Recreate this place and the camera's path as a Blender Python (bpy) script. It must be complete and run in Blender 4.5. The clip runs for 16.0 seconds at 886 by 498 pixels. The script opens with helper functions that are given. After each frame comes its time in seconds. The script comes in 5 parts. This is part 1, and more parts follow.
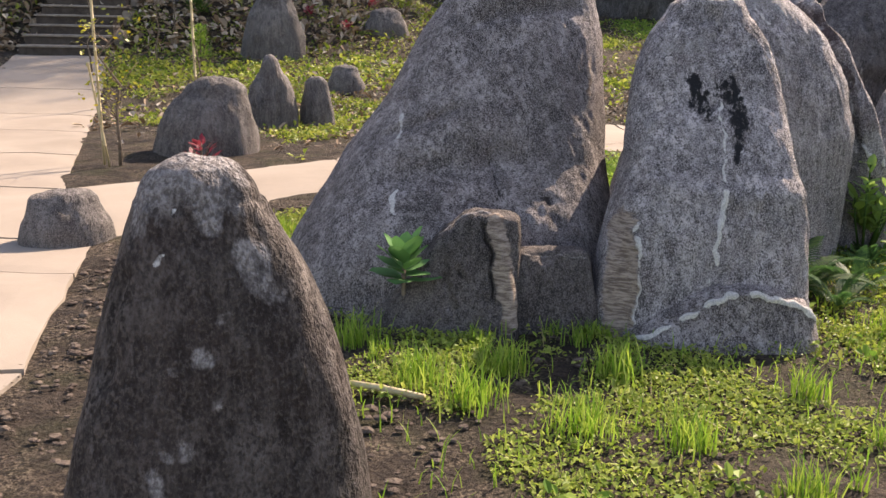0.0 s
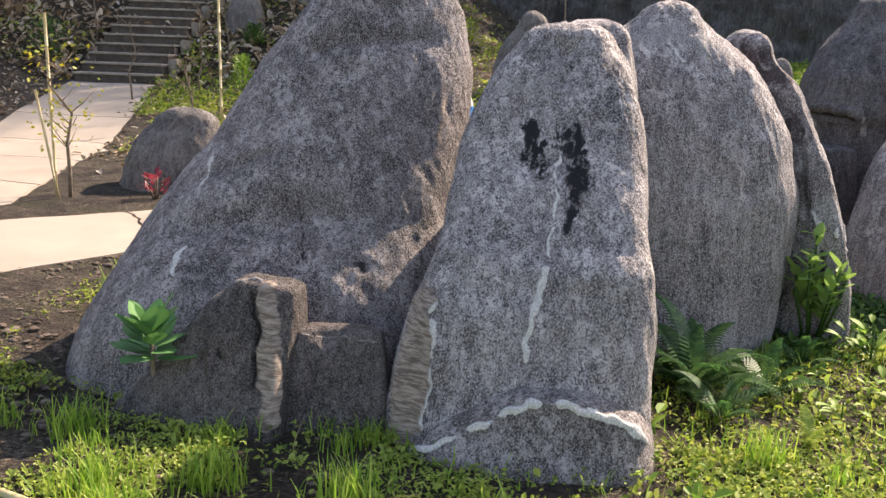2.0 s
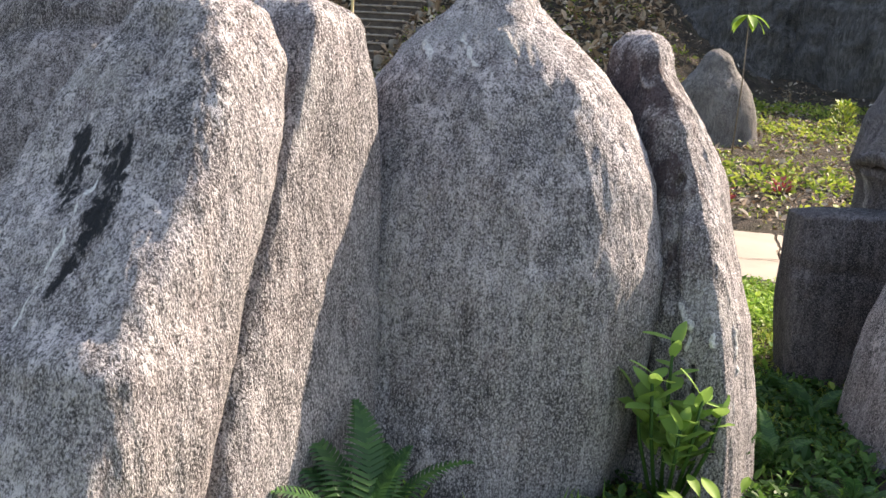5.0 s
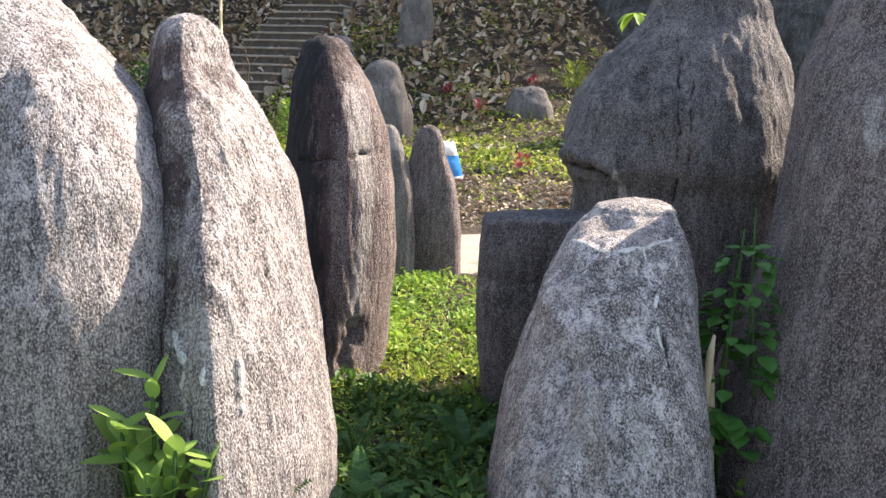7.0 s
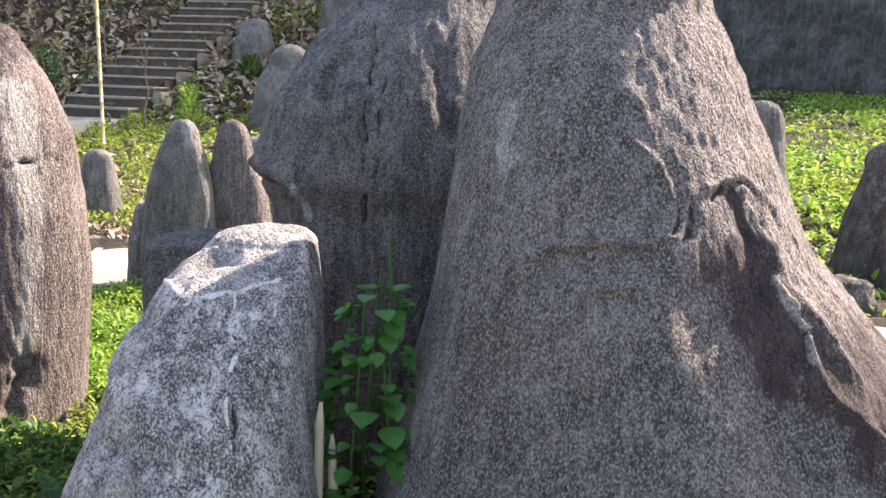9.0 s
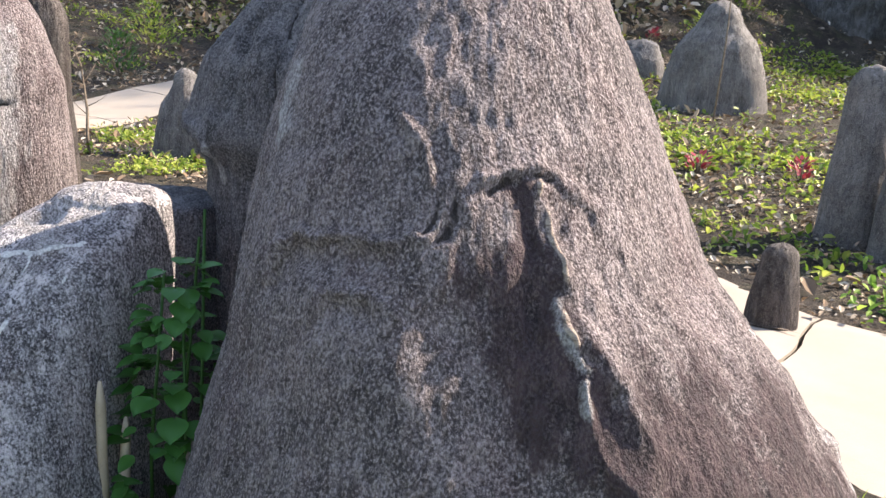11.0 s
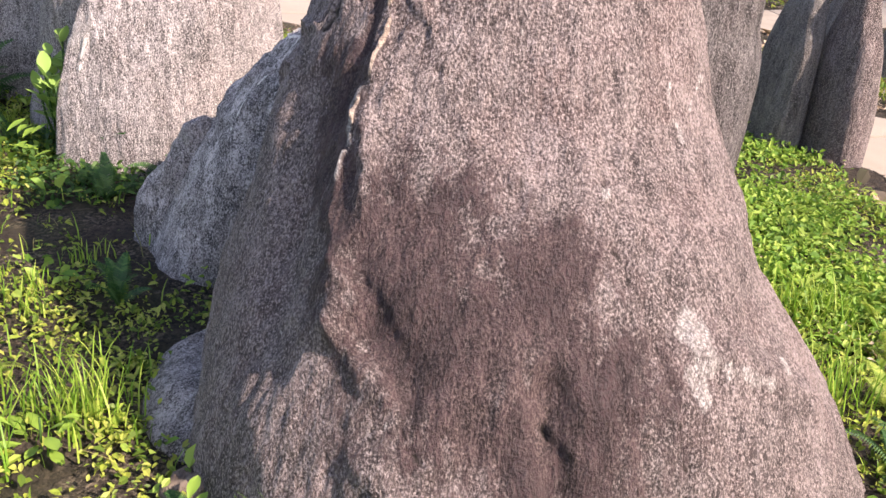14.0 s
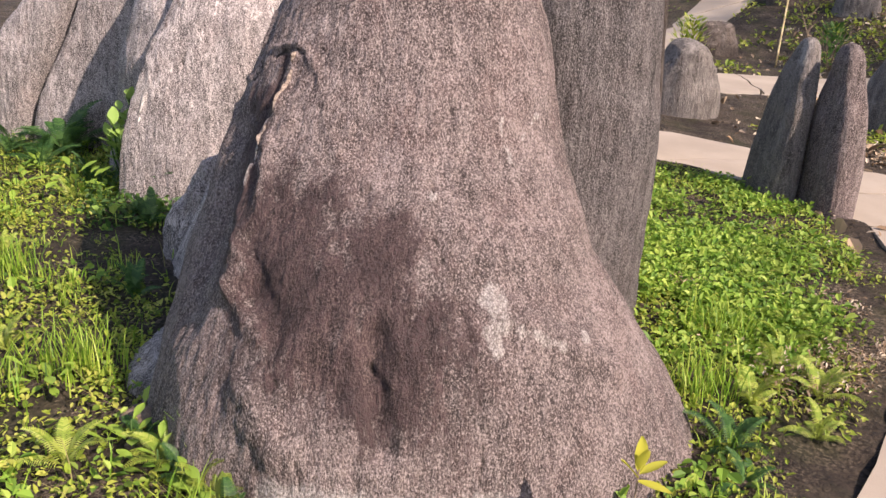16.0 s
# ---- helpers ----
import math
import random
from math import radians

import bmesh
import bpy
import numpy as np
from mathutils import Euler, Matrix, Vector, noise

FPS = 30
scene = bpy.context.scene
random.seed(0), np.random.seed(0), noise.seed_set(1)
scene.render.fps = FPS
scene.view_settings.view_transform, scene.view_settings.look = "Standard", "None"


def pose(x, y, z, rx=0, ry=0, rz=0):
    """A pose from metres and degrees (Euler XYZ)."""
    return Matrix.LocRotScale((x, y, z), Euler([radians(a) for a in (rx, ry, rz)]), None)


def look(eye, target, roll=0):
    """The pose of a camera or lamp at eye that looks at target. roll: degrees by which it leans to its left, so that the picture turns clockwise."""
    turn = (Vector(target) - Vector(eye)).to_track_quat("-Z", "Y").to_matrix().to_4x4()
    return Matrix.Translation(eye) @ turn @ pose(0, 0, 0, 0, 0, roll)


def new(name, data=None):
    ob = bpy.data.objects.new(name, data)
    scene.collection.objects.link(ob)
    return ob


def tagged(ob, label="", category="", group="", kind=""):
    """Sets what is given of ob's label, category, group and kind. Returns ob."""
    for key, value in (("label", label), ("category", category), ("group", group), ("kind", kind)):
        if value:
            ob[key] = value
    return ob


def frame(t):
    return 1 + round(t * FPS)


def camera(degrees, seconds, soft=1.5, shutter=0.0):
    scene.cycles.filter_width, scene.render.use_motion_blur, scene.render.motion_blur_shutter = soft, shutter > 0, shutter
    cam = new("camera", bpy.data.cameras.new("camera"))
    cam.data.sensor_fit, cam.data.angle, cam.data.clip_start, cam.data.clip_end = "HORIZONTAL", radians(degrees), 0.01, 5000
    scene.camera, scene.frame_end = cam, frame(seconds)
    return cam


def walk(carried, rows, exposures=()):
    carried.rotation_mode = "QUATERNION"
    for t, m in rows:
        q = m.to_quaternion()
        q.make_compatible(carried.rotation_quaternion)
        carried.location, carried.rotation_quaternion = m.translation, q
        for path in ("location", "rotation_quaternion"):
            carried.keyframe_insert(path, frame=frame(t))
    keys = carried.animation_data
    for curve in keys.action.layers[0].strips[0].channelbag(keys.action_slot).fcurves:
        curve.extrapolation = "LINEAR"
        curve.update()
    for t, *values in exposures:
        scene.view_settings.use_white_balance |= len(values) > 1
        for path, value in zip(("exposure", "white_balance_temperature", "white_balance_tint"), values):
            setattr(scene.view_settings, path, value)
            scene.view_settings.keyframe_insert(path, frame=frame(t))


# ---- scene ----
cam = camera(52.0, 16.0)

PATH = [
    (0, (0.088, 0.073, 1.412), (0.07, 2.013, 0.926), 1.2),
    (0.5, (0.43, 0.27, 1.437), (0.364, 2.213, 0.968), 1.3),
    (1, (0.745, 0.475, 1.448), (0.636, 2.42, 0.998), 1.6),
    (1.5, (1.101, 0.717, 1.44), (0.921, 2.661, 1.006), 1.9),
    (2, (1.422, 0.981, 1.431), (1.159, 2.918, 1.01), 2.2),
    (2.5, (1.719, 1.296, 1.435), (1.35, 3.217, 1.018), 2.4),
    (3, (1.999, 1.629, 1.419), (1.509, 3.525, 1.015), 2.3),
    (3.2, (2.103, 1.767, 1.419), (1.571, 3.652, 1.016), 2.3),
    (5.3, (3.39, 2.961, 1.365), (2.537, 4.736, 1.017), 3.9),
    (5.5, (3.53, 3.071, 1.368), (2.659, 4.839, 1.024), 3.5),
    (6, (3.821, 3.347, 1.405), (2.945, 5.107, 1.037), 3.0),
    (6.5, (4.077, 3.626, 1.401), (3.249, 5.41, 1.043), 2.8),
    (7, (4.353, 3.873, 1.381), (3.559, 5.68, 1.054), 2.2),
    (7.5, (4.601, 4.116, 1.408), (3.823, 5.929, 1.081), 1.9),
    (8, (4.781, 4.45, 1.403), (4.029, 6.276, 1.083), 1.8),
    (8.5, (4.971, 4.738, 1.43), (4.232, 6.567, 1.098), 2.0),
    (9, (5.181, 4.974, 1.481), (4.43, 6.792, 1.121), 2.1),
    (9.5, (5.389, 5.171, 1.482), (4.598, 6.975, 1.136), 2.8),
    (9.7, (5.477, 5.246, 1.495), (4.655, 7.036, 1.143), 2.8),
    (11.8, (6.264, 6.304, 1.52), (4.764, 7.509, 0.974), 5.4),
    (12, (6.378, 6.434, 1.517), (4.794, 7.517, 0.951), 5.5),
    (12.5, (6.593, 6.689, 1.534), (4.906, 7.556, 0.901), 6.1),
    (13, (6.806, 6.91, 1.541), (5.049, 7.571, 0.851), 7.2),
    (13.5, (7.013, 7.142, 1.547), (5.2, 7.544, 0.804), 7.0),
    (14, (7.216, 7.371, 1.535), (5.374, 7.5, 0.766), 6.1),
    (14.5, (7.396, 7.569, 1.548), (5.562, 7.544, 0.751), 5.8),
    (15, (7.554, 7.791, 1.577), (5.728, 7.675, 0.77), 5.4),
    (15.5, (7.744, 7.979, 1.613), (5.899, 7.831, 0.856), 4.9),
    (16, (7.933, 8.109, 1.641), (6.047, 7.959, 0.994), 4.6),
]
walk(cam, [(t, look(eye, target, roll)) for t, eye, target, roll in PATH],
     exposures=[(0.0, 1.1, 7800, 22), (1.5, 1.3, 7700, 20), (3.0, 1.4, 7650, 18), (5.5, 1.52, 7400, 15), (9.0, 1.97, 7250, 15), (9.7, 2.02, 7150, 15), (12.0, 1.38, 6650, 13), (13.4, 1.42, 7000, 21), (14.6, 1.24, 7200, 24), (16.0, 0.95, 7300, 24)])

# ---- world, sun, exposure ----
SUN_AZ, SUN_EL = radians(36), radians(41)      # azimuth from +y towards +x
sun_data = bpy.data.lights.new("sun", "SUN")
sun_data.energy, sun_data.angle, sun_data.color = 4.6, radians(0.53), (1.0, 0.93, 0.82)
sun = new("sun", sun_data)
toward = Vector((math.sin(SUN_AZ) * math.cos(SUN_EL), math.cos(SUN_AZ) * math.cos(SUN_EL), math.sin(SUN_EL)))
sun.rotation_euler = toward.to_track_quat("Z", "Y").to_euler()
world = bpy.data.worlds.new("sky")
scene.world = world
world.use_nodes = True
wn = world.node_tree
sky = wn.nodes.new("ShaderNodeTexSky")
sky.sky_type, sky.sun_disc = "NISHITA", False
sky.sun_elevation, sky.sun_rotation = SUN_EL, SUN_AZ
wn.links.new(sky.outputs[0], wn.nodes["Background"].inputs[0])
wn.nodes["Background"].inputs[1].default_value = 0.15


# ---- materials ----
class Nodes:
    """Short hand for a material's node tree."""

    def __init__(self, name, rough=0.8):
        self.mat = bpy.data.materials.new(name)
        self.mat.use_nodes = True
        self.t = self.mat.node_tree
        self.bsdf = self.t.nodes["Principled BSDF"]
        self.bsdf.inputs["Roughness"].default_value = rough
        self.bsdf.inputs["Specular IOR Level"].default_value = 0.3
        self.co = self.t.nodes.new("ShaderNodeNewGeometry").outputs["Position"]

    def put(self, socket, v):
        if isinstance(v, bpy.types.NodeSocket):
            self.t.links.new(v, socket)
        elif isinstance(v, tuple) and len(v) == 3 and socket.type == "RGBA":
            socket.default_value = (*v, 1)
        else:
            socket.default_value = v

    def scaled(self, sx, sy, sz, co=None):
        n = self.t.nodes.new("ShaderNodeMapping")
        n.inputs["Scale"].default_value = (sx, sy, sz)
        self.t.links.new(co or self.co, n.inputs["Vector"])
        return n.outputs[0]

    def noise(self, scale, detail=4, rough=0.55, co=None, warp=0.0):
        n = self.t.nodes.new("ShaderNodeTexNoise")
        n.inputs["Scale"].default_value, n.inputs["Detail"].default_value = scale, detail
        n.inputs["Roughness"].default_value, n.inputs["Distortion"].default_value = rough, warp
        self.t.links.new(co or self.co, n.inputs["Vector"])
        return n.outputs["Fac"]

    def voronoi(self, scale, out="Distance", feature="F1", co=None):
        n = self.t.nodes.new("ShaderNodeTexVoronoi")
        n.feature = feature
        n.inputs["Scale"].default_value = scale
        self.t.links.new(co or self.co, n.inputs["Vector"])
        return n.outputs[out]

    def ramp(self, fac, lo, hi, a=0.0, b=1.0):
        n = self.t.nodes.new("ShaderNodeMapRange")
        n.inputs["From Min"].default_value, n.inputs["From Max"].default_value = lo, hi
        n.inputs["To Min"].default_value, n.inputs["To Max"].default_value = a, b
        self.t.links.new(fac, n.inputs["Value"])
        return n.outputs[0]

    def math(self, op, a, b=0.0):
        n = self.t.nodes.new("ShaderNodeMath")
        n.operation = op
        self.put(n.inputs[0], a)
        self.put(n.inputs[1], b)
        return n.outputs[0]

    def mix(self, fac, a, b, mode="MIX"):
        n = self.t.nodes.new("ShaderNodeMix")
        n.data_type, n.blend_type = "RGBA", mode
        self.put(n.inputs["Factor"], fac)
        self.put(n.inputs["A"], a)
        self.put(n.inputs["B"], b)
        return n.outputs["Result"]

    def attr(self, name):
        n = self.t.nodes.new("ShaderNodeAttribute")
        n.attribute_name = name
        return n.outputs["Fac"]

    def island(self):
        return self.t.nodes.new("ShaderNodeNewGeometry").outputs["Random Per Island"]

    def rand(self):
        return self.t.nodes.new("ShaderNodeObjectInfo").outputs["Random"]

    def bump(self, height, strength, distance):
        n = self.t.nodes.new("ShaderNodeBump")
        n.inputs["Strength"].default_value, n.inputs["Distance"].default_value = strength, distance
        self.t.links.new(height, n.inputs["Height"])
        self.t.links.new(n.outputs[0], self.bsdf.inputs["Normal"])

    def done(self, colour):
        self.put(self.bsdf.inputs["Base Color"], colour)
        return self.mat


def granite(name, dark, mid, pale, tint, lichen=0.5, brown=0.3, speck=1.0):
    """Weathered granite: speckled grain, upright streaks, brown patina, pale lichen with painted light on upward faces;
    veins and black stains where the mesh marks them.
    """
    n = Nodes(name, 0.85)
    grain = n.noise(1.0, 3, 0.7, n.scaled(165, 165, 115))
    fine = n.noise(1.0, 2, 0.6, n.scaled(300, 300, 210))
    coarse = n.noise(1.0, 3, 0.65, n.scaled(52, 52, 24))
    streak = n.noise(1.0, 5, 0.66, n.scaled(28, 28, 5.0))
    broad = n.noise(2.3, 5, 0.62, None, 0.2)
    patch = n.noise(5.5, 6, 0.68, n.scaled(1.25, 1.25, 0.8), 0.15)
    drip = n.noise(1.0, 6, 0.68, n.scaled(10, 10, 0.9))
    c = n.mix(n.ramp(broad, 0.36, 0.62), tuple(v * 0.66 for v in dark), tuple(v * 1.22 for v in mid))
    c = n.mix(n.math("MULTIPLY", n.ramp(n.noise(1.0, 5, 0.65, n.scaled(4.5, 4.5, 2.6)), 0.5, 0.66), 0.55), c, tuple(v * 0.42 for v in dark))
    c = n.mix(n.math("MULTIPLY", n.ramp(drip, 0.5, 0.64), 0.6), c, tuple(v * 0.5 for v in dark))
    c = n.mix(n.math("MULTIPLY", n.ramp(drip, 0.46, 0.34), 0.42), c, pale)
    c = n.mix(n.math("MULTIPLY", n.ramp(patch, 0.48, 0.66), brown), c, tint)
    c = n.mix(n.math("MULTIPLY", n.ramp(streak, 0.51, 0.68), 0.5), c, pale)
    c = n.mix(n.math("MULTIPLY", n.ramp(streak, 0.49, 0.34), 0.55), c, tuple(v * 0.5 for v in dark))
    c = n.mix(n.math("MULTIPLY", n.ramp(coarse, 0.52, 0.68), 0.32 * speck), c, pale)
    c = n.mix(n.math("MULTIPLY", n.ramp(coarse, 0.48, 0.33), 0.38 * speck), c, tuple(v * 0.45 for v in dark))
    c = n.mix(n.math("MULTIPLY", n.ramp(grain, 0.515, 0.625), 0.66 * speck), c, tuple(min(1, v * 1.4) for v in pale))
    c = n.mix(n.math("MULTIPLY", n.ramp(grain, 0.485, 0.38), 0.8 * speck), c, tuple(v * 0.15 for v in dark))
    c = n.mix(n.math("MULTIPLY", n.ramp(fine, 0.6, 0.7), 0.3 * speck), c, tuple(min(1, v * 1.6) for v in pale))
    up = n.t.nodes.new("ShaderNodeSeparateXYZ")
    n.t.links.new(n.t.nodes.new("ShaderNodeNewGeometry").outputs["Normal"], up.inputs[0])
    # lichen, thickened on upward faces to paint in the light on the tops
    lichen_and_light = n.math("MULTIPLY", n.ramp(n.noise(11, 8, 0.82, n.scaled(1, 1, 0.55), 0.2), 0.46, 0.6), n.ramp(up.outputs["Z"], 0.12, 0.5, 0.12, 1.0))
    lichen_and_light = n.math("MULTIPLY", lichen_and_light, n.ramp(n.math("ADD", grain, coarse), 0.84, 1.04))
    c = n.mix(n.math("MULTIPLY", lichen_and_light, lichen), c, tuple(min(1, v * 1.7) for v in pale))
    c = n.mix(n.math("MULTIPLY", n.ramp(n.noise(24, 4, 0.6), 0.72, 0.75), 0.5), c, (0.5, 0.48, 0.43))
    edge = n.math("SUBTRACT", n.math("ADD", n.math("MULTIPLY", streak, 1.2), n.math("MULTIPLY", n.math("ADD", n.math("ADD", drip, patch), coarse), 1.1)), 2.25)
    pat = n.ramp(n.math("ADD", n.attr("patina"), edge), 0.35, 0.75, 0.0, 0.9)
    c = n.mix(pat, c, n.mix(n.ramp(grain, 0.44, 0.6), n.mix(n.ramp(streak, 0.4, 0.62), (0.014, 0.008, 0.009), (0.055, 0.031, 0.033)), n.mix(n.ramp(drip, 0.4, 0.6), (0.095, 0.064, 0.06), (0.035, 0.023, 0.024))))
    vein = n.ramp(n.math("ADD", n.attr("vein"), n.math("MULTIPLY", n.noise(45, 4, 0.7), 0.6)), 1.0, 1.1)
    c = n.mix(vein, c, n.mix(n.ramp(grain, 0.4, 0.6), (0.5, 0.48, 0.45), (0.78, 0.75, 0.7)))
    pale_at = n.ramp(n.math("ADD", n.attr("pale"), n.math("MULTIPLY", n.noise(1, 5, 0.7, n.scaled(28, 28, 12)), 1.2)), 1.3, 1.55, 0.0, 0.75)
    c = n.mix(pale_at, c, n.mix(n.ramp(grain, 0.42, 0.6), (0.2, 0.18, 0.17), (0.46, 0.43, 0.41)))
    rust = n.ramp(n.math("ADD", n.attr("rust"), n.math("MULTIPLY", n.noise(1, 4, 0.7, n.scaled(16, 16, 40)), 0.6)), 0.8, 0.95)
    c = n.mix(rust, c, n.mix(n.ramp(n.noise(1, 4, 0.7, n.scaled(14, 14, 90)), 0.4, 0.6), (0.17, 0.125, 0.1), (0.46, 0.37, 0.3)))
    crack = n.ramp(n.math("ADD", n.attr("crack"), n.math("MULTIPLY", n.noise(60, 3, 0.7), 0.5)), 0.85, 1.05, 0.0, 0.85)
    c = n.mix(crack, c, (0.02, 0.015, 0.013))
    stain = n.ramp(n.math("ADD", n.attr("stain"), n.math("MULTIPLY", n.noise(1.0, 5, 0.7, n.scaled(34, 34, 9)), 1.7)), 1.55, 1.75)
    c = n.mix(stain, c, (0.014, 0.014, 0.016))
    h = n.math("ADD", n.math("MULTIPLY", grain, 0.6), n.math("ADD", n.math("MULTIPLY", streak, 0.8), n.math("ADD", n.math("MULTIPLY", coarse, 0.8), n.math("MULTIPLY", patch, 0.5))))
    n.bump(h, 1.0, 0.018)
    return n.done(c)


def leaf_mat(name, cols, rough=0.5, glow=0.42):
    """Leaves: colours vary from leaf to leaf, light passes through thin blades."""
    n = Nodes(name, rough)
    r = n.island()
    c = cols[0]
    for k, col in enumerate(cols[1:]):
        lo = (k + 0.5) / len(cols)
        c = n.mix(n.ramp(r, lo, lo + 0.3), c, col)
    c = n.mix(n.math("MULTIPLY", n.ramp(n.noise(1.3, 3), 0.4, 0.65), 0.35), c, tuple(v * 0.6 for v in cols[0]))
    tr = n.t.nodes.new("ShaderNodeBsdfTranslucent")
    n.put(tr.inputs["Color"], c)
    m = n.t.nodes.new("ShaderNodeMixShader")
    m.inputs[0].default_value = glow
    n.t.links.new(n.bsdf.outputs[0], m.inputs[1])
    n.t.links.new(tr.outputs[0], m.inputs[2])
    n.t.links.new(m.outputs[0], n.t.nodes["Material Output"].inputs["Surface"])
    return n.done(c)


def plain_mat(name, a, b, scale=8, rough=0.7, bump=0.3, stretch=(1, 1, 1), depth=0.006):
    n = Nodes(name, rough)
    f = n.noise(scale, 5, 0.6, n.scaled(*stretch), 0.3)
    c = n.mix(n.ramp(f, 0.35, 0.65), a, b)
    g = n.noise(scale * 9, 3, 0.6)
    c = n.mix(n.math("MULTIPLY", n.ramp(g, 0.55, 0.7), 0.35), c, tuple(v * 0.55 for v in a))
    n.bump(n.math("ADD", f, n.math("MULTIPLY", g, 0.4)), bump, depth)
    return n.done(c)


GREY = granite("granite_grey", (0.1, 0.086, 0.083), (0.178, 0.154, 0.147), (0.33, 0.294, 0.28), (0.15, 0.11, 0.103), 0.7, 0.5)
BLUE = granite("granite_blue_grey", (0.12, 0.108, 0.109), (0.232, 0.208, 0.206), (0.44, 0.398, 0.385), (0.225, 0.172, 0.165), 0.75, 0.55)
PINK = granite("granite_pinkish", (0.086, 0.065, 0.063), (0.148, 0.115, 0.111), (0.3, 0.252, 0.24), (0.12, 0.077, 0.073), 0.15, 0.65, 0.9)
DARK = granite("granite_dark_patina", (0.03, 0.022, 0.019), (0.062, 0.047, 0.041), (0.15, 0.128, 0.112), (0.05, 0.03, 0.022), 0.9, 0.5, 0.45)
# darker stone of the leaning slabs, their deep shade mixed into the colour
UMBER = granite("granite_umber_shaded", (0.062, 0.051, 0.047), (0.1, 0.084, 0.078), (0.19, 0.165, 0.152), (0.085, 0.06, 0.052), 0.4, 0.5, 0.8)
SLATE = granite("granite_slate_grey", (0.058, 0.052, 0.052), (0.1, 0.09, 0.09), (0.21, 0.19, 0.186), (0.085, 0.064, 0.062), 0.4, 0.5, 0.8)
FAR = granite("granite_far", (0.08, 0.07, 0.065), (0.15, 0.134, 0.125), (0.25, 0.226, 0.21), (0.12, 0.09, 0.076), 0.4, 0.5, 0.8)
# dark outcrop rock, blackened further to hold the shade of the trees
OUTCROP_SHADED = granite("outcrop_tree_shaded", (0.02, 0.019, 0.019), (0.05, 0.047, 0.046), (0.2, 0.19, 0.18), (0.05, 0.04, 0.034), 0.3, 0.4, 0.6)


def soil_mat():
    n = Nodes("soil", 0.95)
    a, b, f = n.noise(1.1, 5, 0.6, None, 0.4), n.noise(13, 6, 0.72, None, 0.6), n.noise(55, 5, 0.7)
    c = n.mix(n.ramp(a, 0.38, 0.62), (0.05, 0.036, 0.027), (0.1, 0.075, 0.055))
    c = n.mix(n.ramp(b, 0.42, 0.68), c, (0.022, 0.016, 0.012))
    litter = n.math("MULTIPLY", n.ramp(n.noise(3.2, 4), 0.45, 0.6), 0.6)
    c = n.mix(n.math("MULTIPLY", litter, n.ramp(f, 0.5, 0.6)), c, (0.34, 0.27, 0.19))
    c = n.mix(n.math("MULTIPLY", n.ramp(f, 0.5, 0.38), 0.6), c, (0.013, 0.01, 0.008))
    c = n.mix(n.math("MULTIPLY", n.ramp(n.noise(2.1, 5, 0.6), 0.5, 0.66), 0.35), c, (0.06, 0.07, 0.02))
    n.bump(n.math("ADD", n.math("MULTIPLY", b, 1.4), n.math("MULTIPLY", f, 0.7)), 1.0, 0.08)
    return n.done(c)


def concrete_mat():
    n = Nodes("path_concrete", 0.85)
    a, b, g = n.noise(0.9, 5, 0.6, None, 0.4), n.noise(6, 6, 0.65), n.noise(120, 3, 0.6)
    c = n.mix(n.ramp(a, 0.35, 0.65), (0.26, 0.218, 0.176), (0.34, 0.29, 0.236))
    c = n.mix(n.math("MULTIPLY", n.ramp(b, 0.52, 0.7), 0.4), c, (0.33, 0.27, 0.21))
    c = n.mix(n.math("MULTIPLY", n.ramp(g, 0.55, 0.7), 0.3), c, (0.26, 0.22, 0.18))
    c = n.mix(n.math("MULTIPLY", n.rand(), 0.18), c, (0.36, 0.3, 0.24))
    n.bump(n.math("ADD", n.math("MULTIPLY", b, 0.6), n.math("MULTIPLY", g, 0.5)), 0.35, 0.008)
    return n.done(c)


SOIL, CONCRETE = soil_mat(), concrete_mat()
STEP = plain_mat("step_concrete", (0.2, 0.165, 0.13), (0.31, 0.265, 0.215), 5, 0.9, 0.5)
RISER = plain_mat("riser_dark", (0.055, 0.042, 0.034), (0.1, 0.08, 0.065), 6, 0.9, 0.5)
BAMBOO = plain_mat("bamboo", (0.42, 0.33, 0.17), (0.55, 0.45, 0.26), 12, 0.5, 0.2)
TWIG = plain_mat("twig_bark", (0.12, 0.085, 0.06), (0.22, 0.17, 0.12), 20, 0.9, 0.5)
STICKWOOD = plain_mat("weathered_wood", (0.36, 0.28, 0.19), (0.5, 0.41, 0.3), 14, 0.8, 0.5, (1, 1, 0.2))
BARK = plain_mat("tree_bark", (0.09, 0.07, 0.05), (0.2, 0.16, 0.12), 6, 0.95, 0.9, (1, 1, 0.25), 0.03)
WEED = leaf_mat("weed_leaves", [(0.11, 0.18, 0.025), (0.26, 0.36, 0.045), (0.38, 0.43, 0.07), (0.42, 0.44, 0.1)])
# dark leaves and stems; holds the painted shade at the stones' feet
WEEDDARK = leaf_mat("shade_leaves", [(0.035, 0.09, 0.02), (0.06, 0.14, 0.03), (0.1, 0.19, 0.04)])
GRASS = leaf_mat("grass_blades", [(0.15, 0.3, 0.03), (0.26, 0.42, 0.05), (0.4, 0.5, 0.09)])
DRYGRASS = leaf_mat("dry_grass", [(0.3, 0.26, 0.11), (0.38, 0.31, 0.14), (0.22, 0.22, 0.08)])
FERN = leaf_mat("fern_fronds", [(0.035, 0.1, 0.03), (0.055, 0.14, 0.04), (0.09, 0.19, 0.05)])
FERNLIGHT = leaf_mat("fern_light", [(0.22, 0.32, 0.05), (0.36, 0.44, 0.08), (0.4, 0.46, 0.11)])
